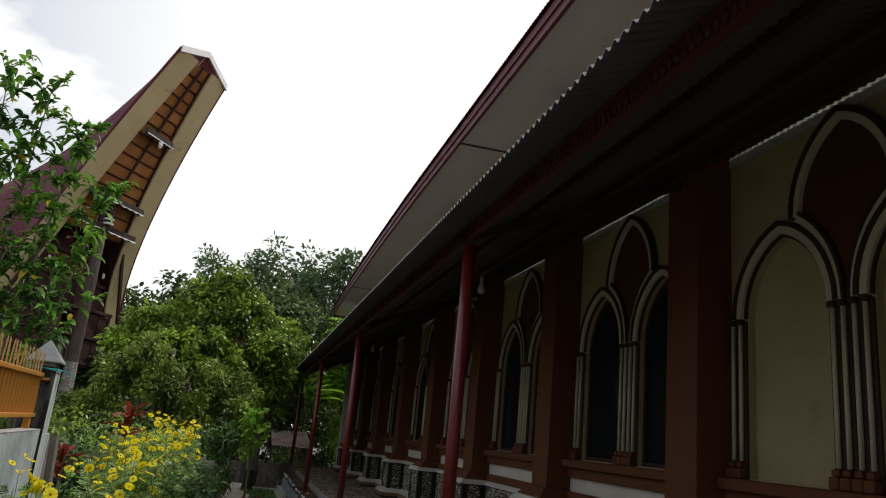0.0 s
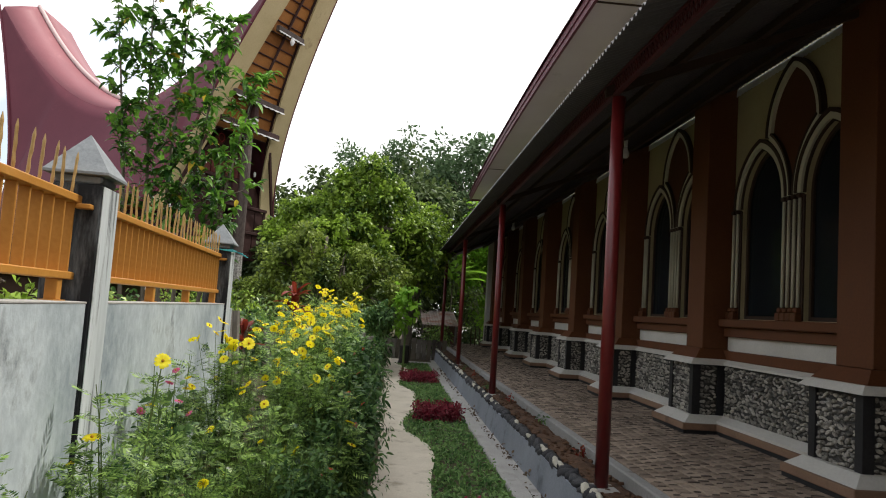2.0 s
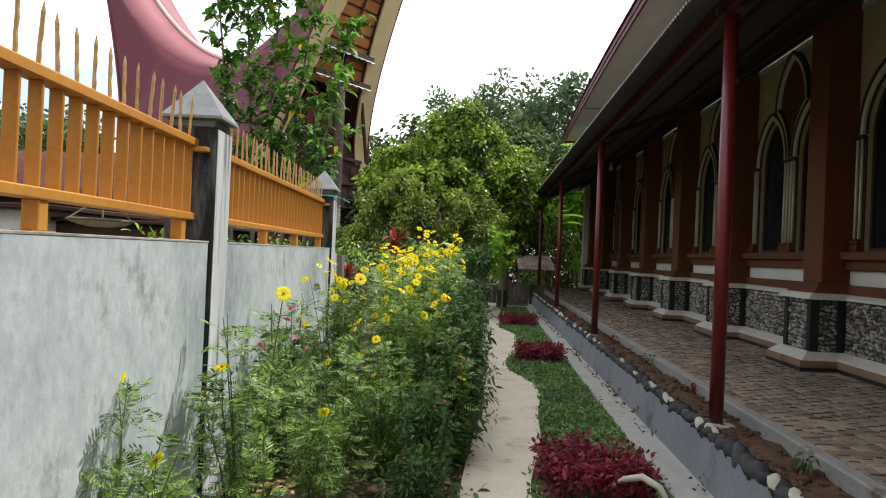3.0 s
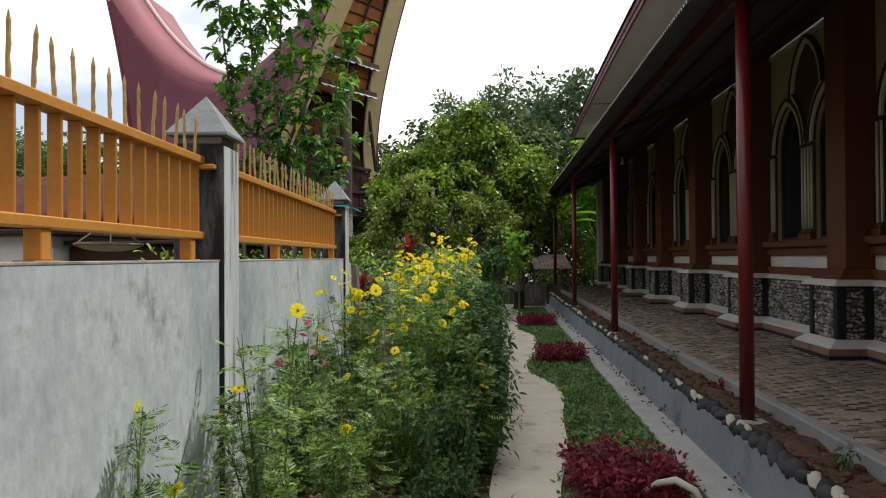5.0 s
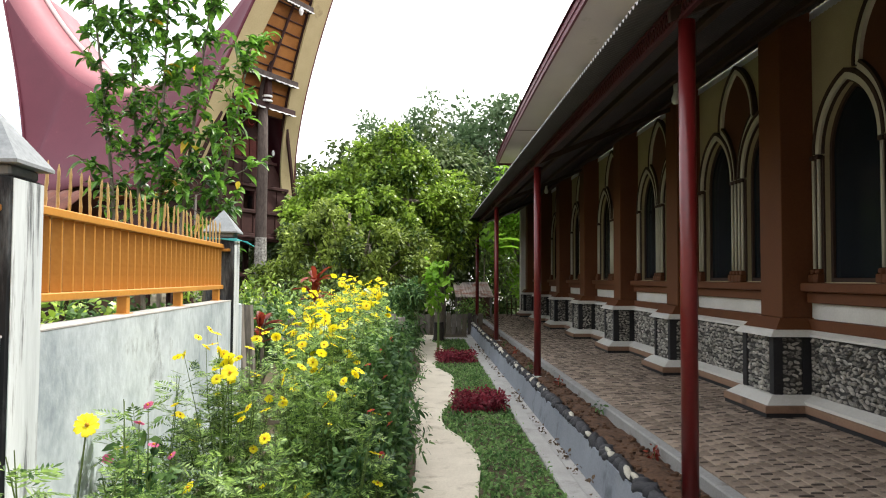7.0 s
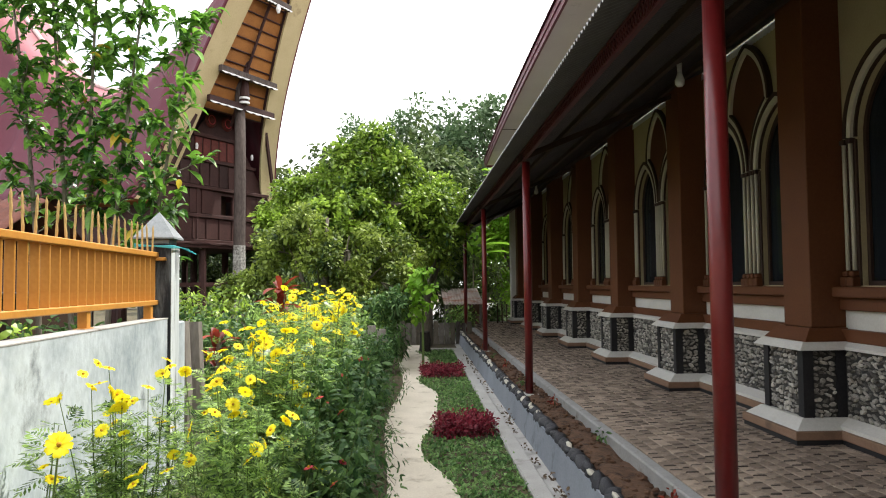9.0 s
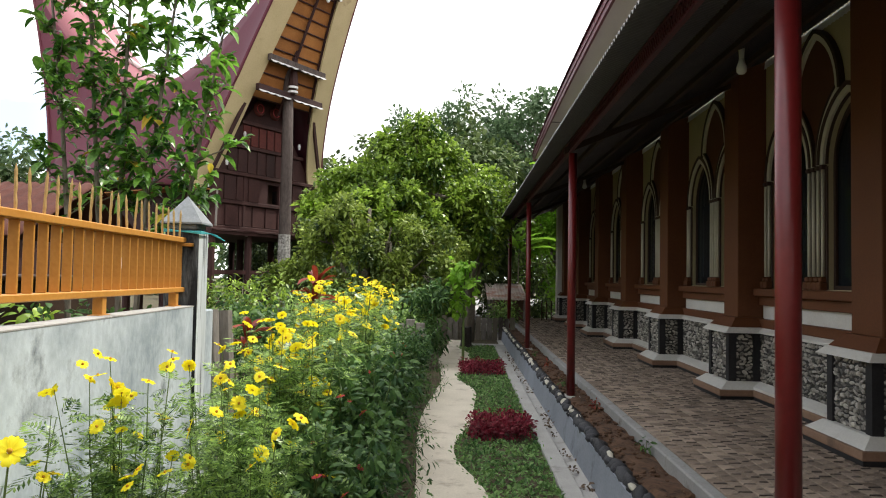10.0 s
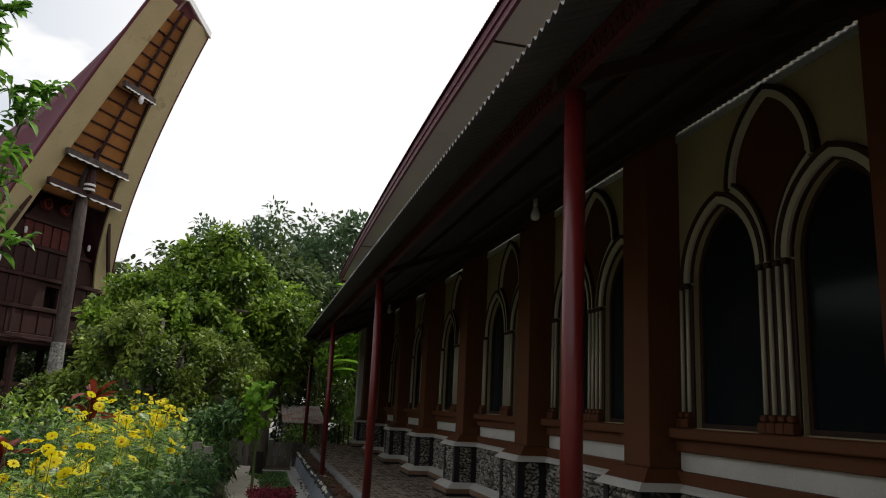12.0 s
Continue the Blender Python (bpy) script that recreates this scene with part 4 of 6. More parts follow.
for end in (-1, 1):
    for side in (-1, 1):
        out = [lower(end * (0.45 + 0.55 * w), side) for w in ws]
        inn = []
        for w, p in zip(ws, out):
            wide = board_wide(w)
            inn.append(Vector((p.x + end * 0.03, p.y - side * wide, p.z + 0.01)))
        b = Build()
        th = Vector((end * 0.07, 0, -0.02))
        n = len(out)
        ring = []
        for p, q in zip(out, inn):
            ring += [p, q, q + th, p + th]
        b.add(ring, [(i * 4 + k, i * 4 + (k + 1) % 4, i * 4 + 4 + (k + 1) % 4, i * 4 + 4 + k) for i in range(n - 1) for k in range(4)] + [(3, 2, 1, 0), tuple((n - 1) * 4 + k for k in range(4))])
        if end < 0:
            part("gable_edge", Build().tube(out, 0.055, 6), ROOF_RED, house, "maroon roof edge")
            continue
        part("gable_board", b, BOARD_CREAM, house, "wide cream painted gable board")
        edge = [p + Vector((end * 0.04, side * 0.03, 0)) for p in out]
        part("gable_edge", Build().tube(edge, 0.055, 6), ROOF_RED, house, "maroon roof edge")
    if end < 0:
        continue
    # underside between the boards
    inner = [(lower(end * (0.45 + 0.55 * w), 1), w) for w in ws]
    for i in range(8, 24):
        (p, w), (q, w2) = inner[i], inner[i + 1]
        h1, h2 = p.y - board_wide(w) + 0.06, q.y - board_wide(w2) + 0.06
        for c in range(2):
            y1a, y1b = -h1 + h1 * c, -h1 + h1 * (c + 1)
            y2a, y2b = -h2 + h2 * c, -h2 + h2 * (c + 1)
            dx = -end * 0.10
            quad = [Vector((p.x + dx, y1a, p.z)), Vector((p.x + dx, y1b, p.z)), Vector((q.x + dx, y2b, q.z - 0.02)), Vector((q.x + dx, y2a, q.z - 0.02))]
            back = [v + Vector((-end * 0.03, 0, 0.02)) for v in quad]
            part("soffit_panel", Build().add(quad + back, [(0, 1, 2, 3), (7, 6, 5, 4), (0, 4, 5, 1), (1, 5, 6, 2), (2, 6, 7, 3), (3, 7, 4, 0)]), WOOD_ORANGE, house, "orange-brown bamboo soffit panel")
        part("rung", Build().tube([(p.x - end * 0.07, -h1, p.z - 0.03), (p.x - end * 0.07, h1, p.z + 0.0)], 0.03, 6), WOOD_DARK, house)
    for side in (-1, 0, 1):
        pts = []
        for p, w in inner[7:]:
            h = p.y - board_wide(w) + 0.02
            pts.append((p.x - end * (0.04 if side else 0.0), side * h, p.z))
        part("soffit_batten", Build().tube(pts, 0.06 if side else 0.05, 6), WOOD_DARK, house)
    rt = ridge(end)
    ct = lower(end, 1)
    tipb = Build()
    for side in (-1, 1):
        a0, c0 = Vector((rt.x + end * 0.05, 0, rt.z + 0.05)), Vector((ct.x + end * 0.05, side * (ct.y + 0.05), ct.z + 0.05))
        tipb.add([a0, c0, c0 - Vector((0, 0, 0.24)), a0 - Vector((0, 0, 0.24))] + [v + Vector((end * 0.06, 0, 0)) for v in (a0, c0, c0 - Vector((0, 0, 0.24)), a0 - Vector((0, 0, 0.24)))],
                 [(0, 1, 2, 3), (7, 6, 5, 4), (0, 4, 5, 1), (1, 5, 6, 2), (2, 6, 7, 3), (3, 7, 4, 0)])
    part("tip_board", tipb, WHITE_FRILL, house, "white painted tip board")


def frill(b, y0, y1, x, z, n):
    """A scalloped board hanging below z."""
    low = []
    for k in range(n * 6 + 1):
        t = k / (n * 6)
        low.append((y0 + (y1 - y0) * t, z - 0.02 - 0.038 * abs(math.sin(t * n * math.pi))))
    return b.slab([(y1, z), (y0, z)] + low, [], 0.03, lambda a, c, d: (x + d, a, c))


# front cross beams, front post
POST_WOOD = surface("old_post_wood", (0.035, 0.026, 0.023), (0.12, 0.095, 0.085), 0.9, 20, 3, 0.4, stretch=(1, 1, 0.3))
for x, z, hw in ((0.42, 8.88, 1.37), (0.12, 7.88, 1.58), (1.6, 11.32, 0.74)):
    part("cross_beam", Build().box(x - 0.07, -hw, z - 0.10, x + 0.09, hw, z + 0.12, 0.015), POST_WOOD if z > 8 else WOOD_DARK, house, "cross beam under the prow")
    part("frill", frill(Build(), -hw, -0.08, x + 0.092, z - 0.085, 4), WHITE_FRILL, house, "white scalloped trim")
    part("frill", frill(Build(), 0.08, hw, x + 0.092, z - 0.085, 4), WHITE_FRILL, house, "white scalloped trim")
part("front_post", Build().tube([(0.0, 0, -0.1), (0.0, 0.0, 3), (0.02, 0.01, 6), (0.0, 0, 9.2)], [0.22, 0.20, 0.19, 0.17], 10), POST_WOOD, house, "tall weathered front post", True)
part("post_lichen", Build().tube([(0.0, 0, -0.05), (0.0, 0, 1.5), (0, 0, 3.1)], [0.25, 0.24, 0.21], 12), surface("white_lichen_bark", (0.06, 0.052, 0.045), (0.44, 0.43, 0.40), 0.95, 14, 7, 0.5), house, "white lichen on the post foot")
part("post_crown", Build().tube([(0.14, 0, 7.95), (0.22, 0, 8.3), (0.25, 0, 8.8), (0.3, 0, 9.5), (0.5, 0, 10.1)], [0.13, 0.17, 0.12, 0.10, 0.05], 8), WOOD_DARK, house, "carved dark finial")
for k in range(2):
    part("post_ring", Build().tube([(0.22, 0, 8.0 + 0.16 * k), (0.22, 0, 8.07 + 0.16 * k)], 0.18, 10), WHITE_FRILL, house, "white ring")
part("hanging_lantern", Build().tube([(1.72, 0, 11.22), (1.72, 0, 11.05), (1.72, 0, 10.92)], [0.05, 0.09, 0.04], 8), WHITE_FRILL, house, "white carved boss")

# front wall with panels and beams
WX = -1.0
WALL_SHAPE = [(-2.45, 3.2), (2.45, 3.2), (2.45, 5.1), (0.5, 7.7), (0.35, 8.1), (-0.35, 8.1), (-0.5, 7.7), (-2.45, 5.1)]


def wall_half(z):
    return 2.45 if z < 5.1 else max(0.2, 2.45 - (z - 5.1) * 0.75)


fwall = Build().slab(WALL_SHAPE, [[(0.15, 4.22), (0.72, 4.22), (0.72, 4.9), (0.15, 4.9)]], 0.1, lambda a, b, d: (WX - d, a, b))
part("front_wall", fwall, WOOD_DARK, house, "dark red-brown timber front wall")
# Dark plate behind the hatch, coloured as the darkness of an unlit room.
part("opening_back", Build().box(WX - 0.5, 0.05, 4.1, WX - 0.46, 0.85, 5.0), GROOVE, house, "dark plate for the unlit room behind the open hatch")
for z in (3.25, 4.12, 5.1, 6.05, 6.9):
    h = wall_half(z) + 0.10
    part("wall_beam", Build().box(WX - 0.02, -h, z - 0.06, WX + 0.10, h, z + 0.06, 0.01), WOOD_DARK, house)
for z0, z1, n in ((3.31, 4.06, 8), (4.18, 5.04, 9), (5.16, 5.99, 8), (6.11, 6.84, 6)):
    h = wall_half(z1) - 0.02
    for k in range(n):
        ya, yb = -h + 2 * h * k / n + 0.03, -h + 2 * h * (k + 1) / n - 0.03
        if z0 == 4.18 and yb > 0.12 and ya < 0.75:
            continue
        part("wall_panel", Build().box(WX + 0.002, ya, z0 + 0.02, WX + 0.04, yb, z1 - 0.02, 0.008), CARVED if z0 > 6 else WOOD_DARK, house)
for y in (-2.45, -0.98, 0.98, 2.45):
    part("wall_stud", Build().box(WX + 0.002, y - 0.06, 3.25, WX + 0.075, y + 0.06, 5.1, 0.01), WOOD_DARK, house)
for y in (-0.39, 0.39):
    part("carved_roundel", Build().tube([(WX + 0.03, y, 7.5), (WX + 0.09, y, 7.5)], [0.27, 0.22], 18), CARVED, house, "carved red roundel")
    part("roundel_ring", Build().tube([(WX + 0.095, y + 0.15 * math.cos(k * math.tau / 16), 7.5 + 0.15 * math.sin(k * math.tau / 16)) for k in range(17)], 0.018, 5), PETAL_RED, house, "painted red ring")
for side in (-1, 1):
    part("side_wall", Build().box(HC - 3.6, side * 2.45 - 0.05, 3.2, WX, side * 2.45 + 0.05, 5.0), WOOD_DARK, house, "dark timber side wall")
    part("rake_board", Build().add([(WX + 0.25, side * 2.84, 4.6), (WX + 0.25, side * 2.72, 4.6), (WX + 0.85, side * 1.34, 8.1), (WX + 0.85, side * 1.46, 8.1), (WX + 0.17, side * 2.84, 4.6), (WX + 0.17, side * 2.72, 4.6), (WX + 0.77, side * 1.34, 8.1), (WX + 0.77, side * 1.46, 8.1)],
                                   [(0, 1, 2, 3), (7, 6, 5, 4), (0, 4, 5, 1), (1, 5, 6, 2), (2, 6, 7, 3), (3, 7, 4, 0)]), WOOD_DARK, house, "dark sloping brace")
part("back_wall", Build().slab(WALL_SHAPE, [], 0.1, lambda a, b, d: (HC - 3.6 - d, a, b)), WOOD_DARK, house)
part("eave_floor", Build().box(HC - 3.9, -3.3, 4.42, WX + 0.1, -2.5, 4.46).box(HC - 3.9, 2.5, 4.42, WX + 0.1, 3.3, 4.46), WOOD_ORANGE, house, "bamboo lining under the eaves")
part("floor_deck", Build().box(HC - 3.8, -2.65, 3.0, WX + 0.35, 2.65, 3.19, 0.01), WOOD_DARK, house, "timber floor deck")
part("deck_frill", frill(Build(), -2.6, 2.6, WX + 0.36, 3.16, 6), WOOD_DARK, house, "scalloped apron board")
for x in (WX + 0.1, WX - 2.0, WX - 4.2, WX - 6.4, HC - 3.4):
    for y in (-2.4, -0.8, 0.8, 2.4):
        part("house_post", Build().tube([(x, y, -0.1), (x, y, 3.0)], 0.13, 8), WOOD_DARK, house)
for z in (0.7, 1.7):
    part("tie_beam", Build().box(WX + 0.05, -2.6, z, WX + 0.15, 2.6, z + 0.14), WOOD_DARK, house)
for y, z in ((-1.2, 6.4), (-1.95, 5.36), (-2.7, 4.55), (1.47, 6.4), (-1.0, 3.05)):
    part("hanging_lamp", Build().tube([(WX + 0.22, y, z + 0.14), (WX + 0.22, y, z + 0.06), (WX + 0.22, y, z - 0.06)], [0.035, 0.055, 0.04], 8), WHITE_FRILL, house, "small white bulb")
part("hanging_pole", Build().tube([(WX + 0.2, -2.3, 4.45), (WX + 0.2, -2.33, 3.26)], 0.035, 6), WOOD_GREY, house, "thin weathered pole")

# low buildings beyond the fence
lh = thing("tiled_house", "low dark timber house with red-brown clay tile roof", "house")
part("house_wall", Build().box(-17, 17.5, 0, -8.9, 22, 2.35, 0.02), WOOD_DARK, lh)
tg = [[(-17.5 + 0.11 * k, 16.9 + 0.6 * c, 2.35 + 0.28 * c + 0.035 * math.sin(k * 2.1)) for c in range(6)] for k in range(84)]
tr = part("house_roof", Build().sheet(tg), CLAY_TILE, lh, "red-brown tile roof", True, False)
tr.modifiers.new("thickness", "SOLIDIFY").thickness = 0.05
part("house_roof_back", Build().add([(-17.5, 19.9, 3.75), (-8.3, 19.9, 3.75), (-8.3, 22.9, 2.35), (-17.5, 22.9, 2.35)], [(0, 1, 2, 3)]), CLAY_TILE, lh)
part("house_window", Build().box(-10.6, 17.46, 0.9, -9.4, 17.52, 1.9), PANE, lh, "dark window")
wh = thing("white_outhouse", "plain white rendered outhouse wall beyond the fence", "building")
part("outhouse_wall", Build().box(-9.0, 8.6, 0, -5.1, 11.0, 1.74, 0.02), HOUSE_WHITE, wh)
part("outhouse_roof", Build().box(-9.2, 8.4, 1.74, -4.9, 11.2, 1.80, 0.01), GROOVE, wh, "dark flat roof edge")
part("lean_to_wall", Build().box(-5.09, 8.9, 0, -3.45, 11.0, 1.62, 0.02), GROOVE, wh, "dark timber lean-to")
part("lean_to_roof", Build().box(-5.09, 8.8, 1.625, -3.35, 11.1, 1.67, 0.01), GROOVE, wh, "dark lean-to roof")


# ---- plants ----
def trunk(points, radii, sides=9):
    return Build().tube(points, radii, sides)


def crown_centres(cx, cy, cz, rx, ry, rz, n, seed, low=-0.6, skin=0.55):
    g = np.random.default_rng(seed)
    out = []
    while len(out) < n:
        d = g.normal(size=3)
        d /= np.linalg.norm(d)
        if d[2] < low:
            continue
        r = skin + (1 - skin) * g.random()
        wob = 0.86 + 0.42 * noise.noise((d[0] * 2.2 + seed, d[1] * 2.2, d[2] * 2.2))
        out.append((cx + d[0] * rx * r * wob, cy + d[1] * ry * r * wob, cz + d[2] * rz * r * wob))
    return out


def big_tree(name, label, x, y, h, cz, rx, ry, rz, clumps, leaves, size, material, seed, clump_r=0.5, trunk_r=0.16, ratio=0.5, droop=0.3, low=-0.6, group=""):
    t = thing(name, label, "tree", group)
    g = random.Random(seed)
    part("trunk", trunk([(x, y, -0.2), (x + 0.05, y, cz * 0.35), (x - 0.05, y + 0.1, cz * 0.7), (x, y, cz + rz * 0.3)], [trunk_r * 1.3, trunk_r, trunk_r * 0.8, trunk_r * 0.3]), BARK, t, "", True)
    cs = crown_centres(x, y, cz, rx, ry, rz, clumps, seed, low)
    limbs = Build()
    for c in cs[:: max(1, len(cs) // 26)]:
        z0 = cz * (0.35 + 0.4 * g.random())
        mid = (x + (c[0] - x) * 0.45, y + (c[1] - y) * 0.45, z0 + (c[2] - z0) * 0.6)
        limbs.tube([(x, y, z0), mid, c], [trunk_r * 0.4, trunk_r * 0.22, 0.012], 5, False)
    part("branchwork", limbs, BARK, t, "", True, False)
    vs, fs = leaf_cloud(cs, clump_r, leaves, size, ratio, droop, 0.35, seed)
    part("crown", Build().add(vs, fs), material, t, "", False, False)
    return t


def lobed_tree(label, x, y, lobes, leaves, size, material, seed, trunk_r=0.15, clump_r=0.29):
    """A tree whose crown is made of several uneven lobes (x, y, z, r, clumps)."""
    t = thing("orchard_tree", label, "tree")
    cs = []
    for k, (lx, ly, lz, r, n) in enumerate(lobes):
        cs += crown_centres(lx, ly, lz, r, r * 0.9, r * 0.82, int(n * 0.30), seed + k, -0.9, 0.72)
    part("trunk", trunk([(x, y, -0.2), (x + 0.06, y, 0.9), (x - 0.05, y + 0.05, 1.8), (x, y, 3.2)], [trunk_r * 1.3, trunk_r, trunk_r * 0.8, trunk_r * 0.4]), BARK, t, "", True)
    limbs = Build()
    for k, (lx, ly, lz, r, n) in enumerate(lobes):
        z0 = 0.8 + 0.25 * k
        limbs.tube([(x, y, z0), ((x + lx) / 2, (y + ly) / 2, (z0 + lz) / 2 - 0.1), (lx, ly, lz + r * 0.4)], [0.07, 0.05, 0.015], 6, False)
    for c in cs[::7]:
        k = min(range(len(lobes)), key=lambda i: (Vector(lobes[i][:3]) - Vector(c)).length)
        limbs.tube([lobes[k][:3], c], [0.02, 0.006], 4, False)
    part("branchwork", limbs, BARK, t, "", True, False)
    vs, fs = leaf_cloud(cs, clump_r, leaves, size, 0.52, 0.22, 0.3, seed, 0.3)
    part("crown", Build().add(vs, fs), material, t, "", False, False)


lobed_tree("dense rounded evergreen orchard tree with glossy mid-green leaves", -1.0, 20.5,
           ((-0.9, 20.5, 4.4, 0.95, 110), (-1.9, 20.3, 3.8, 0.9, 105), (-0.2, 20.6, 3.75, 0.95, 100), (-2.6, 20.2, 3.2, 0.8, 80), (-1.3, 19.8, 3.25, 1.1, 120), (0.35, 20.5, 2.9, 0.8, 80), (-0.4, 20.0, 2.6, 0.9, 80), (-2.2, 19.9, 2.6, 0.8, 60), (-0.75, 20.4, 5.3, 0.38, 30), (-1.55, 20.3, 4.85, 0.36, 30), (-0.1, 20.5, 4.75, 0.34, 26), (-2.75, 20.2, 4.05, 0.36, 28), (0.75, 20.4, 3.7, 0.34, 24), (-3.2, 20.1, 3.3, 0.34, 24)), 26000, 0.135, LEAF_TREE, 301, 0.15, 0.26)
lobed_tree("open orchard tree with dull green leaves and dark gaps", -1.7, 18.8,
           ((-1.2, 18.6, 2.45, 0.85, 70), (-2.7, 19.2, 2.45, 0.85, 75), (-1.9, 18.4, 1.75, 0.95, 80), (-0.5, 18.6, 1.75, 0.85, 65), (-3.3, 19.2, 1.5, 0.8, 60), (-0.2, 19.0, 2.3, 0.6, 40), (-2.2, 18.6, 3.0, 0.55, 40), (-0.9, 18.3, 1.1, 0.7, 50)), 15500, 0.11, LEAF_DULL, 321, 0.09, 0.22)
lobed_tree("second orchard tree with bright yellow-green crown", 0.5, 23.0,
           ((0.5, 23.0, 4.0, 1.1, 100), (1.2, 23.2, 3.3, 0.85, 70), (-0.4, 23.0, 4.7, 0.9, 80), (0.9, 22.8, 2.6, 0.7, 50)), 12500, 0.13, LEAF_TREE, 341, 0.15, 0.26)
big_tree("forest_tree", "tall dark drooping forest tree behind the garden", -0.3, 31.0, 10.0, 4.4, 3.3, 3.0, 3.5, 200, 17000, 0.28, LEAF_DARK, 11, 0.62, 0.25, 0.5, 0.3, -0.95)
big_tree("forest_tree", "tall dark forest tree behind the garden", -3.0, 34.0, 10.5, 4.3, 4.4, 3.2, 3.4, 180, 15000, 0.28, LEAF_DARK, 12, 0.62, 0.25, 0.5, 0.3, -0.95)
big_tree("forest_tree", "broad pale-leaved tree against the sky", 4.6, 38.0, 13.0, 7.8, 4.4, 3.5, 3.6, 90, 8000, 0.30, LEAF_PALE, 13, 0.75, 0.25, 0.5, 0.2, -0.8)
big_tree("forest_tree", "feathery pale tree rising over the garden", -0.6, 40.0, 12.5, 7.6, 3.8, 3.5, 3.6, 90, 8000, 0.28, LEAF_PALE, 14, 0.7, 0.22, 0.4, 0.2, -0.8)
big_tree("forest_tree", "dark tree behind the end of the church", 4.6, 33.5, 8.0, 3.4, 3.2, 1.8, 3.4, 110, 9000, 0.26, LEAF_LIME, 15, 0.7, 0.2, 0.5, 0.3, -0.95)
for k, (x, y, h) in enumerate(((-19.5, 33, 6.5), (-23, 38, 8.6), (-27, 40, 8.8), (-33, 46, 10.5), (-40, 44, 9), (-8.5, 37, 6.0), (-3.6, 30.5, 5.0), (-13.5, 52, 9.5), (-4, 54, 10), (8, 50, 10))):
    big_tree("distant_tree", "distant leafy tree on the village edge", x, y, h, h * 0.55, h * 0.42, h * 0.36, h * 0.45, 85, 7500, 0.34, LEAF_PALE if k % 2 else LEAF_DARK, 30 + k, 0.9, 0.22, 0.5, 0.3, -0.95, "village trees")

hv = [(x + rnd.uniform(-1.5, 1.5), 60 + rnd.uniform(-2, 2), rnd.uniform(0.2, 5.0)) for x in range(-75, 40, 1) for _ in range(3)]
vs, fs = leaf_cloud(hv, 1.4, 15000, 0.55, 0.55, 0.2, 0.2, 99)
whole("far_woods", Build().add(vs, fs), LEAF_DARK, "distant dark wood edge closing the village", "woods", kind="stuff", fix=False)

# young tree behind the fence
def long_leaves(tufts, count, size, seed, wide=0.30):
    """Long leaves arching out and down from twig ends, folded along the rib, five segments each."""
    g = np.random.default_rng(seed)
    base, way0 = np.array([t[0] for t in tufts]), np.array([t[1] for t in tufts])
    pick = g.integers(0, len(tufts), count)
    p = base[pick] + g.normal(size=(count, 3)) * 0.025 - way0[pick] * (g.random(count) * 0.26)[:, None]
    way = way0[pick] * 0.7 + g.normal(size=(count, 3)) * 0.75
    way[:, 2] = np.clip(way[:, 2] + 0.25, -0.5, 1.1)
    way /= np.linalg.norm(way, axis=1)[:, None]
    side = np.cross(way, (0, 0, 1.0)) + g.normal(size=(count, 3)) * 0.25
    side /= np.linalg.norm(side, axis=1)[:, None]
    nrm = np.cross(side, way)
    ln = size * (0.55 + 0.75 * g.random(count))[:, None]
    sag = (0.15 + 0.45 * g.random(count))[:, None]
    rows_ = []
    for f, w in ((0.0, 0.10), (0.25, 0.85), (0.5, 1.0), (0.75, 0.68), (1.0, 0.04)):
        c = p + way * ln * f * (1 - 0.2 * f) - np.array([0, 0, 1.0]) * ln * sag * f * f
        half = ln * wide * 0.5 * w
        rows_ += [c - side * half + nrm * half * 0.35, c, c + side * half + nrm * half * 0.35]
    vs = np.stack(rows_, 1).reshape(-1, 3)
    k = np.arange(count)[:, None] * 15
    fs = np.concatenate([k + (r * 3 + q, r * 3 + q + 1, r * 3 + q + 4, r * 3 + q + 3) for r in range(4) for q in range(2)], 0).tolist()
    return vs.tolist(), fs


yt = thing("young_tree", "slender multi-stemmed young tree with long drooping leaves behind the fence", "tree")
tufts = []
stems = Build()
for k in range(5):
    g = random.Random(50 + k)
    bx, by = -2.78 + 0.2 * (k - 2), 9.6 + 0.12 * ((k * 2) % 3 - 1)
    topz = (5.25, 5.6, 5.45, 5.0, 4.3)[k]
    lean = ((-0.42, 0.1), (-0.2, -0.2), (0.05, 0.0), (0.3, 0.15), (0.55, -0.1))[k]
    pts = [(bx + lean[0] * t * t + 0.03 * math.sin(5 * t + k), by + lean[1] * t, -0.1 + (topz + 0.1) * t) for t in (0, 0.2, 0.4, 0.6, 0.8, 1.0)]
    stems.tube(pts, [0.032, 0.028, 0.024, 0.018, 0.012, 0.004], 7)
    tufts.append((pts[-1], (0, 0, 1)))
    for i in range(22):
        t = 0.42 + 0.57 * i / 21
        px, py, pz = bx + lean[0] * t * t, by + lean[1] * t, topz * t
        an, ln = i * 2.4 + g.uniform(-0.5, 0.5), g.uniform(0.28, 0.66) * (1.3 - 0.8 * t)
        d = Vector((math.cos(an), math.sin(an), g.uniform(0.35, 0.9))).normalized()
        q = Vector((px, py, pz)) + d * ln
        m = Vector((px, py, pz)) + d * ln * 0.55 + Vector((0, 0, -0.02))
        stems.tube([(px, py, pz), m, q], [0.009, 0.006, 0.003], 4, False)
        tufts += [(tuple(q), tuple(d)), (tuple(q), tuple(d)), (tuple(m), tuple(d))]
part("stalk", stems, BARK, yt, "", True, False)
vs, fs = long_leaves(tufts, 2850, 0.185, 77, 0.38)
part("foliage", Build().add(vs, fs), LEAF_YOUNG, yt, "", False, False)
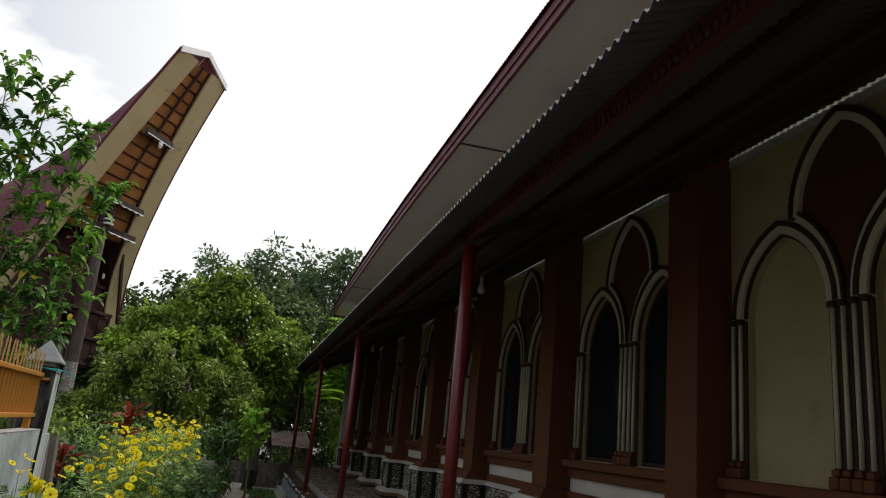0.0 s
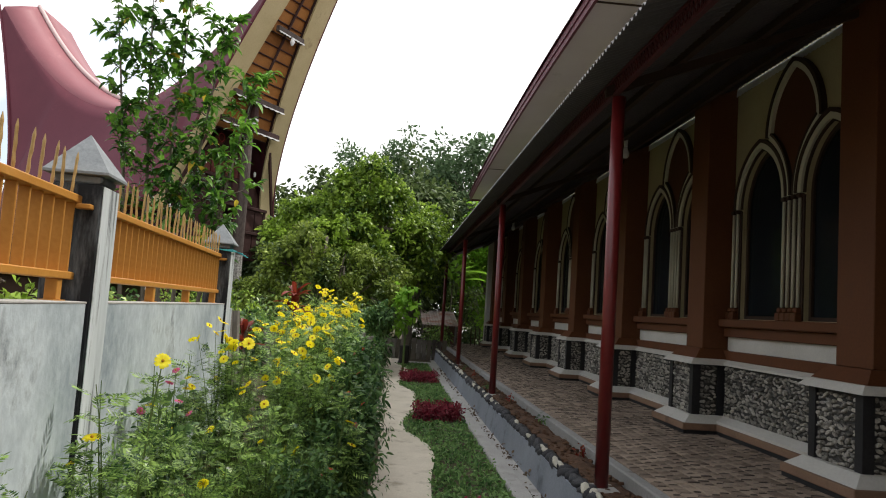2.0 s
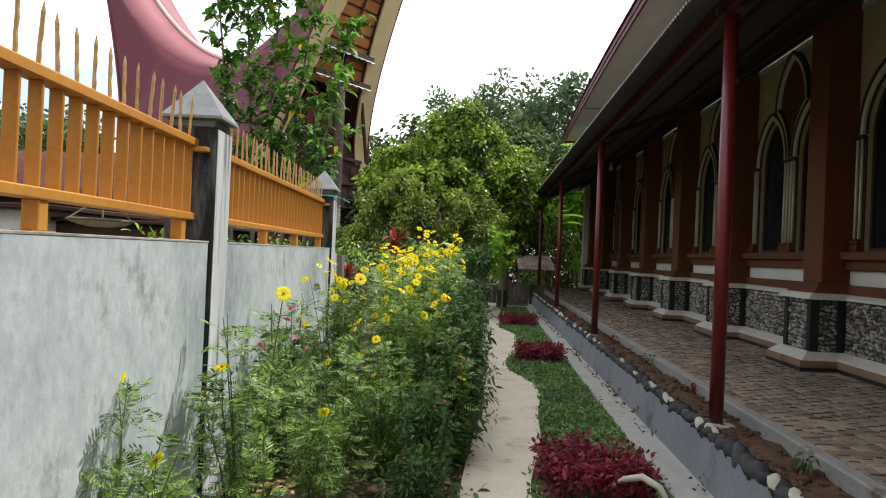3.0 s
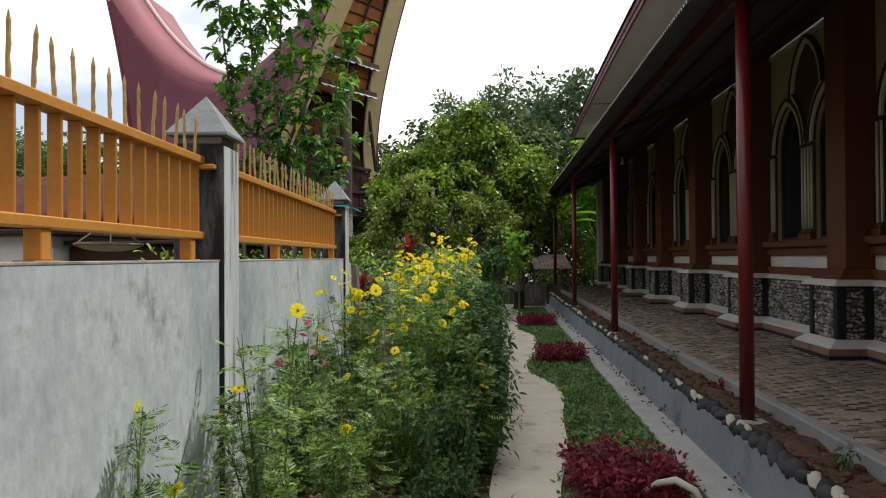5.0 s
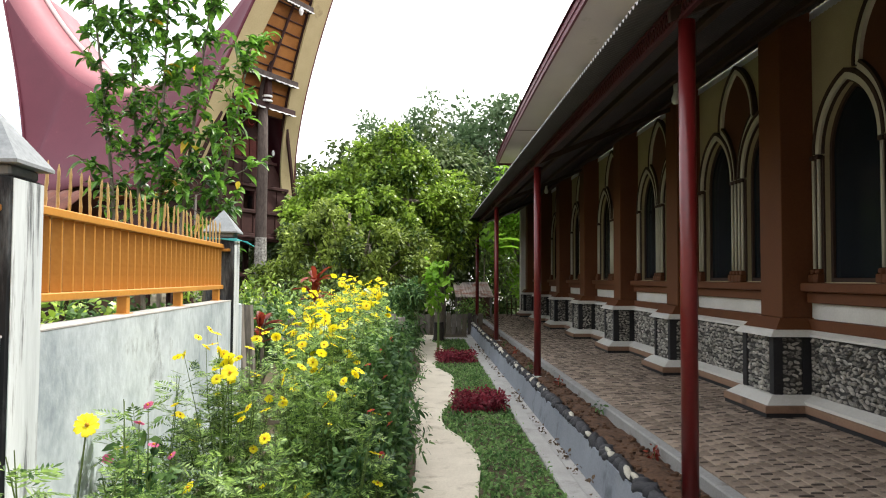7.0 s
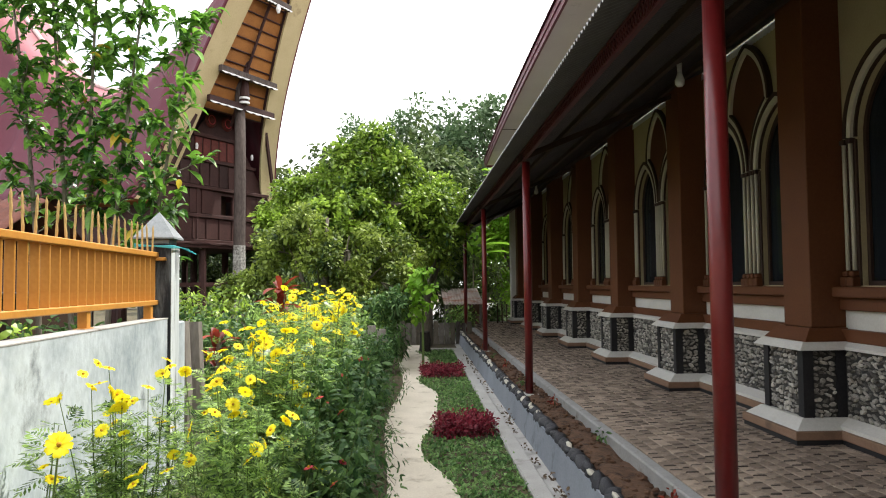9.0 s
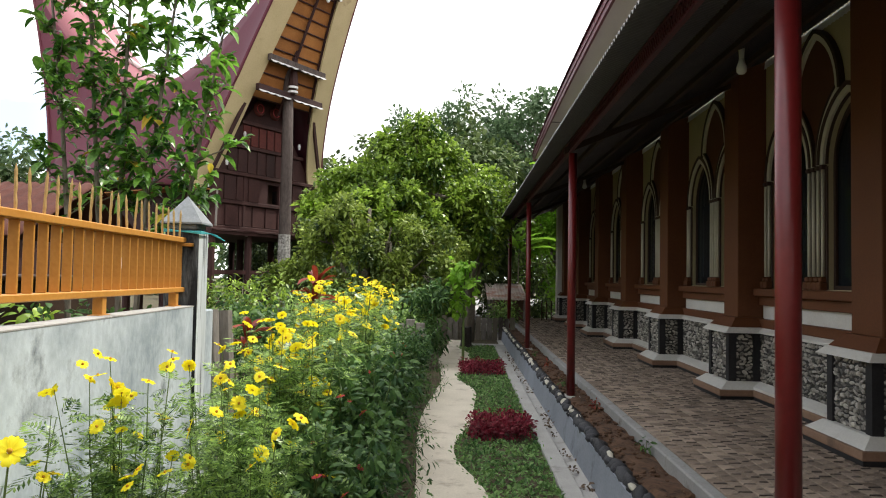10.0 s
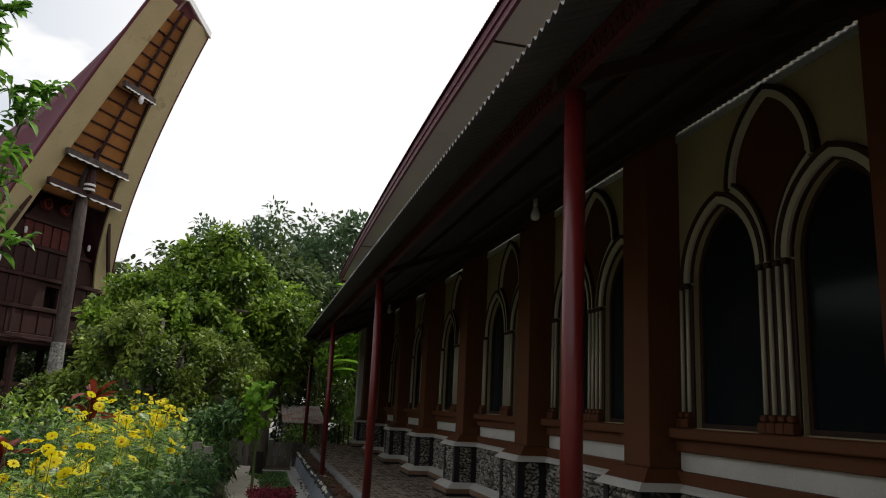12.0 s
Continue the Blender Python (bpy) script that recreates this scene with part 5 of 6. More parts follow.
vs, fs = long_leaves(tufts, 26, 0.20, 78, 0.34)
part("yellowing_leaves", Build().add(vs, fs), surface("yellowed_leaf", (0.45, 0.30, 0.03), (0.62, 0.48, 0.06), 0.45, 30, 4, 0.0, spread=0.3, leafy=0.4, per="island"), yt, "a few yellowed leaves", False, False)


# garden flowers
def flower_mesh(r, petals, material, name, seed, double=1):
    g = random.Random(seed)
    b = Build()
    for ring in range(double):
        for k in range(petals):
            a = math.tau * (k + 0.5 * ring) / petals + g.uniform(-0.08, 0.08)
            rr = r * (1 - 0.25 * ring) * g.uniform(0.9, 1.05)
            w = rr * math.pi / petals * 0.76
            c, s = math.cos(a), math.sin(a)
            prof = ((0.15, 0.35, 0.0), (0.55, 0.95, 0.10 + 0.12 * ring), (0.85, 1.0, 0.08 + 0.15 * ring), (1.0, 0.6, 0.0 + 0.12 * ring))
            vs = []
            for d, wd, z in prof:
                for e in (-1, 0, 1):
                    f = d * (0.93 if d == 1.0 and e == 0 else 1.0)
                    vs.append((c * f * rr - s * e * w * wd, s * f * rr + c * e * w * wd, (z - 0.06 * (e == 0)) * rr))
            b.add(vs, [(i * 3 + j, i * 3 + j + 1, i * 3 + j + 4, i * 3 + j + 3) for i in range(3) for j in range(2)])
    return b.mesh(name, material, True, False)


YELLOW = [flower_mesh(0.034 + 0.004 * k, 8, PETAL, "flower", 90 + k, 1 + k % 2) for k in range(3)]
REDS = [flower_mesh(0.026, 12, PETAL_RED, "flower", 95, 2)]
WHITES = [flower_mesh(0.020, 9, PETAL_WHITE, "flower", 96, 1)]
EYE_MESH = Build().tube([(0, 0, -0.004), (0, 0, 0.006), (0, 0, 0.011)], [0.005, 0.007, 0.003], 8).mesh("flower_eye", POLLEN, True)


def flowering_plant(name, label, h, r, stems_n, leaf_n, leaf, flowers, meshes, material, seed, ratio=0.22, bare=0.75, fern=False):
    t = thing(name, label, "plant", "garden flowers")
    g = random.Random(seed)
    st, cs, sp, tips = Build(), [], [], []
    for k in range(stems_n):
        a, rr, hh = g.uniform(0, math.tau), r * math.sqrt(g.random()), h * g.uniform(0.62, 1.0)
        tx, ty = math.cos(a) * rr, math.sin(a) * rr
        pts = [(tx * 0.25, ty * 0.25, -0.05), (tx * 0.5, ty * 0.5, hh * 0.4), (tx * 0.8, ty * 0.8, hh * 0.75), (tx + g.uniform(-0.03, 0.03), ty + g.uniform(-0.03, 0.03), hh)]
        st.tube(pts, [0.006, 0.005, 0.0035, 0.002], 4, False)
        tips.append(pts[-1])
        for i in range(9):
            f = 0.12 + (bare - 0.12) * i / 8
            j = min(2, int(f * 3))
            p, q, e = pts[j], pts[j + 1], f * 3 - j
            cs.append(tuple(p[m] + (q[m] - p[m]) * e for m in range(3)))
            sp.append(0.15 * (1.1 - 0.5 * f))
    part("stalk", st, STEM, t, "", False, False)
    vs, fs = fern_cloud(cs, sp, leaf_n, leaf, 0.25, 0.4, seed) if fern else leaf_cloud(cs, sp, leaf_n, leaf, ratio, 0.25, 0.35, seed)
    part("foliage", Build().add(vs, fs), material, t, "", False, False)
    for k in range(flowers):
        p = tips[k % len(tips)]
        if k >= len(tips):
            p = tuple(p[m] + g.uniform(-0.09, 0.09) for m in range(3))
        fl = part("flower", meshes[k % len(meshes)], None, t)
        fl.matrix_basis = pose(p[0], p[1], p[2] + 0.004, g.uniform(-25, 75), g.uniform(-45, 45), g.uniform(0, 360))
        part("flower_eye", EYE_MESH, None, fl)
    return t


COSMOS = [flowering_plant("cosmos_plant", "yellow-flowered cosmos with feathery green foliage in the bed", 1.60 + 0.05 * k, 0.34, 14, 1150, 0.108, (25, 30, 20)[k], YELLOW, LEAF_FEATHER, 200 + k, 0.19, 0.86, True) for k in range(3)]
LOW_COSMOS = [flowering_plant("low_cosmos_plant", "low feathery cosmos with few yellow flowers beside the wall", 0.95 + 0.1 * k, 0.27, 8, 370, 0.11, 2, YELLOW, LEAF_FEATHER, 210 + k, 0.19, 0.86, True) for k in range(2)]
ZINNIA = [flowering_plant("zinnia_bush", "dark green leafy zinnia with small pink-red blooms", 1.05 + 0.1 * k, 0.33, 14, 2800, 0.062, 3, REDS, LEAF_MID, 220 + k, 0.42, 0.95) for k in range(2)]
DAISY = [flowering_plant("daisy_plant", "low green daisy plant with a few white flowers", 0.62, 0.3, 9, 900, 0.08, 2, WHITES, LEAF_MID, 230, 0.35, 0.95)]


def bed(masters, spots, seed):
    g = random.Random(seed)
    used = set()
    for i, (x, y, s) in enumerate(spots):
        ms = masters[i % len(masters)]
        m = pose(x, y, -0.02, 0, 0, g.uniform(0, 360))
        if id(ms) in used:
            o = copy_thing(ms, m)
        else:
            used.add(id(ms))
            ms.matrix_basis = m
            o = ms
        o.scale = (s, s, s * g.uniform(0.95, 1.06))


g = random.Random(33)
tall = []
for k in range(34):
    y = 6.2 + 8.6 * (k // 2) / 17 + g.uniform(-0.15, 0.15)
    x = (-1.12 if k % 2 else -0.62) - 0.03 * (y - 6) + g.uniform(-0.16, 0.16)
    if k % 2 and 6.5 < y < 10.4:
        continue
    tall.append((x, y, g.uniform(0.88, 1.05) * (0.84 if y < 7.2 or (k % 2 and y < 9.6) else 1.0)))
bed(COSMOS, tall, 1)
bed(LOW_COSMOS, [(-1.35, 3.35, 1.0), (-1.25, 4.45, 1.12), (-0.95, 4.7, 0.9), (-1.35, 5.3, 1.05), (-0.9, 5.5, 0.72), (-1.45, 6.0, 1.1), (-1.5, 7.2, 1.0), (-1.45, 8.2, 0.8), (-0.62, 5.35, 1.0), (-0.36, 5.5, 0.98), (-0.75, 5.95, 0.85), (-0.4, 6.15, 1.08), (-0.42, 6.5, 1.1)], 2)
bed(ZINNIA, [(-0.36, 4.35, 0.5), (-0.34, 4.95, 0.62), (-0.26, 5.75, 0.85), (-0.28, 6.3, 0.95), (-0.33, 6.9, 1.0), (-0.38, 7.6, 1.12), (-0.33, 8.3, 1.15), (-0.40, 9.0, 1.1), (-0.42, 9.7, 1.1), (-0.42, 10.5, 1.05), (-0.45, 11.4, 1.0), (-0.45, 12.4, 1.0), (-0.42, 13.3, 0.95), (-0.42, 14.2, 0.9), (-0.40, 15.2, 0.8), (-2.35, 7.0, 1.3), (-2.4, 7.9, 1.4)], 3)
bed(DAISY, [(-0.3, 6.3, 0.8), (-0.3, 7.1, 0.85), (-0.3, 8.0, 0.85)], 4)

trail = Build()
trail_c = []
for k in range(46):
    g = random.Random(700 + k)
    y = 6.0 + 9.5 * k / 46 + g.uniform(-0.1, 0.1)
    x0, z0, reach = path_left(y) - 0.16, g.uniform(0.15, 0.55), g.uniform(0.12, 0.30)
    pts = [(x0, y, z0), (x0 + reach * 0.5, y + g.uniform(-0.08, 0.08), z0 + 0.05), (x0 + reach, y + g.uniform(-0.14, 0.14), max(0.05, z0 - g.uniform(0.02, 0.3)))]
    trail.tube(pts, [0.004, 0.003, 0.0015], 4, False)
    trail_c += pts[1:]
edge_growth = thing("trailing_weed", "wiry half-dry weeds hanging over the edge of the path", "weeds", kind="stuff")
part("stalk", trail, BARK, edge_growth, "", False, False)
vs, fs = leaf_cloud(trail_c, 0.09, 620, 0.055, 0.3, 0.4, 0.1, 29)
part("foliage", Build().add(vs, fs), LEAF_MID, edge_growth, "", False, False)

# lone tall bloom and pink zinnias at the near end of the bed
lone = thing("lone_cosmos", "single large yellow cosmos bloom on a bare stem", "plant", "garden flowers")
part("stalk", Build().tube([(-1.02, 4.08, -0.05), (-1.04, 4.06, 0.5), (-1.0, 4.03, 0.95), (-0.96, 4.0, 1.215)], [0.006, 0.005, 0.004, 0.0025], 5), STEM, lone)
big = part("flower", flower_mesh(0.040, 8, PETAL, "flower", 120, 1), None, lone)
big.matrix_basis = pose(-0.96, 4.0, 1.22, 55, 10, 20)
part("flower_eye", EYE_MESH, None, big)
vs, fs = fern_cloud([(-1.02, 4.06, 0.1 * k) for k in range(1, 9)], 0.12, 70, 0.12, 0.25, 0.4, 131)
part("foliage", Build().add(vs, fs), LEAF_FEATHER, lone, "", False, False)
PINKS = [flower_mesh(0.028, 12, surface("pink_petal", (0.55, 0.08, 0.22), (0.70, 0.18, 0.34), 0.6, 40, 6, 0.0, leafy=0.35, spread=0.3), "flower", 121, 2)]
pinkz = flowering_plant("pink_zinnia", "sparse zinnia with pink blooms at the near end of the bed", 1.08, 0.20, 5, 260, 0.07, 5, PINKS, LEAF_MID, 240, 0.4, 0.85)
pinkz.matrix_basis = pose(-1.30, 5.38, -0.02)
copy_thing(lone, pose(0.21, 0.85, 0.05, 0, 0, 0))
vs, fs = leaf_cloud([(rnd.uniform(-1.55, -0.1), rnd.uniform(2.4, 7.5), -0.012) for _ in range(400)], 0.06, 2600, 0.075, 0.4, 0.1, 0.05, 23)
vs = [(x, y, max(-0.016, z * 0.25)) for x, y, z in vs]
whole("leaf_litter", Build().add(vs, fs), surface("straw_litter", (0.20, 0.12, 0.05), (0.46, 0.32, 0.16), 0.9, 30, 5, 0.0, spread=0.4, per="island"), "dry straw-coloured leaf litter on the bed", "leaves", kind="stuff", fix=False)

# red-leaved plant, lime plant, papaya-like leaves
def strap_plant(name, label, x, y, z0, n, length, width, material, seed, bush=0.35):
    t = thing(name, label, "plant")
    g = random.Random(seed)
    part("stem", Build().tube([(x, y, -0.1), (x + 0.03, y, z0)], [0.03, 0.02], 7), BARK, t)
    b = Build()
    for k in range(n):
        a, el = g.uniform(0, math.tau), g.uniform(0.2, 1.35)
        ln = length * g.uniform(0.6, 1.0)
        zs = z0 - g.uniform(0, bush)
        d = Vector((math.cos(a), math.sin(a), 0))
        sd = Vector((-math.sin(a), math.cos(a), 0))
        rows_ = []
        for i in range(6):
            f = i / 5
            p = Vector((x, y, zs)) + d * ln * f * math.cos(el) + Vector((0, 0, ln * (f * math.sin(el) - 0.35 * f * f)))
            w = width * (0.35 + 1.3 * f) * (1 - f) ** 0.6 + 0.003
            rows_.append([p - sd * w + Vector((0, 0, w * 0.4)), p, p + sd * w + Vector((0, 0, w * 0.4))])
        b.sheet(rows_)
    part("leaves", b, material, t, "", True, False)
    return t


strap_plant("cordyline_plant", "red-leaved cordyline among the yellow flowers", -1.5, 12.2, 1.65, 26, 0.5, 0.06, LEAF_MAROON, 5)
strap_plant("cordyline_plant", "smaller red-leaved cordyline beside the path bed", -2.0, 11.0, 1.15, 20, 0.4, 0.05, LEAF_MAROON, 6)
strap_plant("banana_plant", "dark banana plant with broad leaves behind the lawn", 0.25, 26.4, 2.2, 9, 1.7, 0.22, LEAF_MID, 7, 0.3)
strap_plant("banana_plant", "broad-leaved banana plant by the church end", 2.4, 30.2, 3.0, 10, 2.2, 0.26, LEAF_LIME, 8, 0.4)
lime = thing("lime_leaf_shrub", "bright lime-green shrub with flat leaf tiers at the lawn's end", "shrub")
lc = [(0.38 + 0.22 * rnd.uniform(-1, 1), 17.4 + 0.2 * rnd.uniform(-1, 1), z) for z in (1.1, 1.27, 1.45, 1.62, 1.8, 1.98) for _ in range(5)]
part("stalk", Build().tube([(0.38, 17.4, -0.1), (0.38, 17.4, 1.2), (0.40, 17.4, 2.0)], [0.03, 0.02, 0.008], 6), STEM, lime)
vs, fs = leaf_cloud(lc, 0.12, 210, 0.125, 0.95, 0.35, 0.0, 9, 0.1)
part("foliage", Build().add(vs, fs), LEAF_LIME, lime, "", False, False)
fern = thing("fern_shrub", "feathery green shrub beside the lime shrub", "shrub")
lc = [(-0.35 + 0.3 * rnd.uniform(-1, 1), 17.2 + 0.3 * rnd.uniform(-1, 1), 0.4 + 1.2 * rnd.random()) for _ in range(30)]
part("stalk", Build().tube([(-0.35, 17.2, -0.1), (-0.35, 17.2, 1.3)], [0.03, 0.01], 6), STEM, fern)
vs, fs = leaf_cloud(lc, 0.2, 1500, 0.13, 0.3, 0.35, 0.1, 10)
part("foliage", Build().add(vs, fs), LEAF_MID, fern, "", False, False)
for k, (x, y, h, r) in enumerate(((-2.5, 13.2, 1.25, 0.5), (-3.2, 15.0, 1.6, 0.6), (-2.4, 16.6, 1.5, 0.6), (-3.8, 12.2, 1.0, 0.6), (-4.4, 17.5, 1.5, 0.8), (-0.7, 16.8, 1.0, 0.4), (-3.0, 9.9, 1.3, 0.55), (-3.0, 7.6, 1.45, 0.5), (1.6, 25.5, 0.9, 0.45))):
    s = thing("garden_shrub", "leafy green shrub among the garden plants", "shrub", "garden shrubs")
    lc = [(x + r * rnd.uniform(-1, 1) * 0.8, y + r * rnd.uniform(-1, 1) * 0.8, h * (0.25 + 0.72 * rnd.random())) for _ in range(40)]
    b = Build()
    for c in lc[::3]:
        b.tube([(x, y, -0.1), ((x + c[0]) / 2, (y + c[1]) / 2, c[2] * 0.55), c], [0.015, 0.01, 0.004], 4, False)
    part("stalk", b, BARK, s, "", False, False)
    vs, fs = leaf_cloud(lc, 0.22, 1500, 0.11, 0.4, 0.3, 0.25, 400 + k)
    part("foliage", Build().add(vs, fs), (LEAF_MID, LEAF_TREE, LEAF_FEATHER)[k % 3], s, "", False, False)

for k, (x, y, h, r) in enumerate(((-1.5, 25.6, 2.6, 1.3), (-1.0, 27.6, 2.6, 1.2), (-3.6, 26.2, 2.6, 1.4), (2.4, 31.5, 2.6, 1.2), (-6.5, 33, 3.0, 1.8))):
    s = thing("hedge_shrub", "broad dark hedge shrub at the back of the garden", "shrub", "hedge shrubs")
    lc = [(x + r * rnd.uniform(-1, 1), y + r * rnd.uniform(-0.6, 0.6), h * (0.05 + 0.9 * rnd.random())) for _ in range(70)]
    b = Build()
    for c in lc[::4]:
        b.tube([(x, y, -0.1), ((x + c[0]) / 2, (y + c[1]) / 2, c[2] * 0.55), c], [0.03, 0.02, 0.006], 4, False)
    part("branchwork", b, BARK, s, "", False, False)
    vs, fs = leaf_cloud(lc, 0.36, 3600, 0.17, 0.5, 0.3, 0.2, 450 + k)
    part("foliage", Build().add(vs, fs), LEAF_DARK, s, "", False, False)
for k in range(8):
    x, y = rnd.uniform(1.68, 1.9), 5.2 + 1.9 * k + rnd.uniform(-0.5, 0.5)
    s = thing("seedling", "small newly planted seedling in the red soil", "plant", "seedlings")
    part("stem", Build().tube([(x, y, 0.2), (x + 0.01, y, 0.38)], [0.004, 0.002], 5), STEM, s)
    vs, fs = leaf_cloud([(x, y, 0.31), (x, y, 0.36)], 0.05, 26, 0.05, 0.4, 0.3, 0.3, 480 + k)
    part("foliage", Build().add(vs, fs), LEAF_MAROON if k % 2 else LEAF_MID, s, "", False, False)

# crimson leaf beds in the lawn
for k, (x0, x1, y0, y1, h) in enumerate(((0.32, 1.10, 4.95, 5.9, 0.18), (0.42, 1.16, 10.75, 11.65, 0.17), (0.30, 1.16, 15.9, 17.0, 0.17))):
    lc = [(rnd.uniform(x0 + 0.06, x1 - 0.06), rnd.uniform(y0 + 0.06, y1 - 0.06), rnd.uniform(0.03, h)) for _ in range(150)]
    vs, fs = leaf_cloud(lc, 0.07, 2600, 0.05, 0.45, 0.2, 0.5, 500 + k)
    whole("crimson_bed", Build().add(vs, fs), LEAF_RED, "low bed of crimson-leaved plants in the lawn", "plants", "crimson beds", kind="stuff", fix=False)

# lawn
g_np = np.random.default_rng(8)
lawn_v, lawn_f = [], []
pts = []
while len(pts) < 26000:
    y = 2.5 + 19.0 * g_np.random() ** 1.4
    x = g_np.uniform(0.2, 1.2)
    if x > path_right(y) - 0.02 and not (5.0 < y < 5.85 and 0.36 < x < 1.06) and not (10.8 < y < 11.6 and x > 0.46 and x < 1.12) and not (15.95 < y < 16.95 and 0.34 < x < 1.12):
        pts.append((x, y, -0.01))
vs, fs = leaf_cloud(pts, 0.02, 30000, 0.055, 0.38, 0.25, 0.45, 21)
whole("lawn_grass", Build().add(vs, fs), GRASS, "short broad-leaved carpet grass of the lawn strip", "grass", kind="stuff", fix=False)
back_pts = [(x, y, -0.01) for x, y in zip(g_np.uniform(0.3, 1.16, 4000), g_np.uniform(-7.5, 2.6, 4000)) if x > path_right(y)]
vs, fs = leaf_cloud(back_pts, 0.03, 12000, 0.06, 0.38, 0.25, 0.45, 24)
whole("lawn_grass", Build().add(vs, fs), GRASS, "short broad-leaved carpet grass behind the near lawn", "grass", kind="stuff", fix=False)
vs, fs = leaf_cloud([(rnd.uniform(-1.5, -0.05), rnd.uniform(4.6, 15), 0.0) for _ in range(500)], 0.10, 4200, 0.07, 0.35, 0.25, 0.6, 22)
whole("ground_weeds", Build().add(vs, fs), LEAF_MID, "low weeds covering the flower bed", "weeds", kind="stuff", fix=False)

# ---- pieces: pavers, cladding stones, edging stones ----
def paver_mesh(name, material, lx, ly):
    return Build().box(-lx / 2, -ly / 2, -0.012, lx / 2, ly / 2, 0.012, 0.004).mesh(name, material)


PX, PY = 0.104, 0.125
joint_dirt = Build()
near_paver, far = paver_mesh("paver", TILE, PX - 0.005, PY - 0.008), Build()
nx, count = int(1.93 / PX), 0
for j in range(-88, int(25.0 / PY)):
    for i in range(nx):
        x, y = 2.06 + PX * (i + 0.5), 3.4 + PY * (j + 0.5 * (i % 2))
        if x > 3.97 or any(abs(y - p) < 0.40 and x > 3.42 for p in PILASTERS) or x > 3.80:
            continue
        z = 0.343 + rnd.uniform(-0.003, 0.003)
        if rnd.random() < 0.62:
            hw, hd, o = PX * rnd.uniform(0.22, 0.46), rnd.uniform(0.004, 0.012), rnd.uniform(-0.008, 0.008)
            joint_dirt.box(x + o - hw, y - PY / 2 - hd, 0.337, x + o + hw, y - PY / 2 + hd, 0.3595, 0.003)
        if 6.2 < y < 8.9 and count < 300 and x < 3.4:
            o = part("paver", near_paver, None, porch)
            o.matrix_basis = pose(x, y, z, rnd.uniform(-0.8, 0.8), rnd.uniform(-0.8, 0.8), rnd.uniform(-0.8, 0.8))
            count += 1
        else:
            far.box(x - PX / 2 + 0.0025, y - PY / 2 + 0.004, z - 0.012, x + PX / 2 - 0.0025, y + PY / 2 - 0.004, z + 0.012, 0.004)
tagged(part("joint_dirt", joint_dirt, surface("joint_dirt", (0.035, 0.028, 0.023), (0.085, 0.068, 0.056), 0.95, 60, 8, 0.4), porch, "dark dirt in the joints", False, False), kind="stuff")
tagged(part("pavers", far, TILE_FAR, porch, "", False, False), kind="stuff")


def stone_shape(seed):
    """A flat rounded stone, 1 wide and 1 high, facing -x."""
    g = random.Random(seed)
    k = 6
    ring = [(math.cos(i * math.tau / k) * g.uniform(0.36, 0.56), math.sin(i * math.tau / k) * g.uniform(0.36, 0.56)) for i in range(k)]
    vs = [(0.0, a, b) for a, b in ring] + [(-0.26, a * 0.90, b * 0.90) for a, b in ring] + [(-0.32, a * 0.62 + 0.04, b * 0.6) for a, b in ring]
    fs = [(i, (i + 1) % k, k + (i + 1) % k, k + i) for i in range(k)] + [(k + i, k + (i + 1) % k, 2 * k + (i + 1) % k, 2 * k + i) for i in range(k)] + [tuple(range(2 * k, 3 * k))]
    return vs, fs


SHAPES = [stone_shape(s) for s in range(8)]
STONE_MESHES = [Build().add(*s).mesh("stone", STONE) for s in SHAPES]
clad = new("stone_cladding")
tagged(clad, "grey river-stone cladding along the foot of the church wall", "cladding", kind="structure")
joined, near_n = Build(), 0


def clad_face(origin, along, length, z0, z1, near):
    """Rows of stones over a rectangle that starts at origin and runs along a level direction; the face looks to the left of it."""
    global near_n
    ang = math.degrees(math.atan2(along[1], along[0])) - 90
    z = z0
    while z < z1 - 0.03:
        rh = min(rnd.uniform(0.03, 0.052), z1 - z)
        d = -rnd.uniform(0, 0.05)
        while d < length - 0.02:
            w = rnd.uniform(0.035, 0.10)
            a, b = max(d, 0), min(d + w, length)
            if b - a > 0.02:
                c = (a + b) / 2
                m = pose(origin[0] + along[0] * c, origin[1] + along[1] * c, z + rh / 2, 0, 0, ang) @ pose(0, 0, rnd.uniform(-0.012, 0.012), rnd.uniform(-38, 38)) @ Matrix.Diagonal((rnd.uniform(0.03, 0.085), (b - a) * 1.08, rh * rnd.uniform(0.65, 1.2), 1))
                k = rnd.randrange(8)
                if near and near_n < 300:
                    o = part("stone", STONE_MESHES[k], None, clad)
                    o.matrix_basis = m
                    near_n += 1
                else:
                    joined.add([m @ Vector(v) for v in SHAPES[k][0]], SHAPES[k][1])
            d += w
        z += rh


for c in reversed(wins):
    clad_face((3.887, c - BAY / 2 + 0.345), (0, 1), BAY - 0.69, 0.555, 1.120, abs(c - 7.6) < 1.0)
for y in PILASTERS:
    clad_face((3.537, y - 0.255), (0, 1), 0.51, 0.555, 1.120, False)
    clad_face((3.80, y - 0.327), (-1, 0), 0.20, 0.555, 1.120, False)
tagged(part("stones", joined, STONE_FAR, clad, "", False, False), kind="stuff")

# edging stones on the drain wall
edging = thing("stone_edging", "row of dark stones with whitewashed tips edging the soil bed", "edging", kind="structure")
edge_rng = random.Random(12)


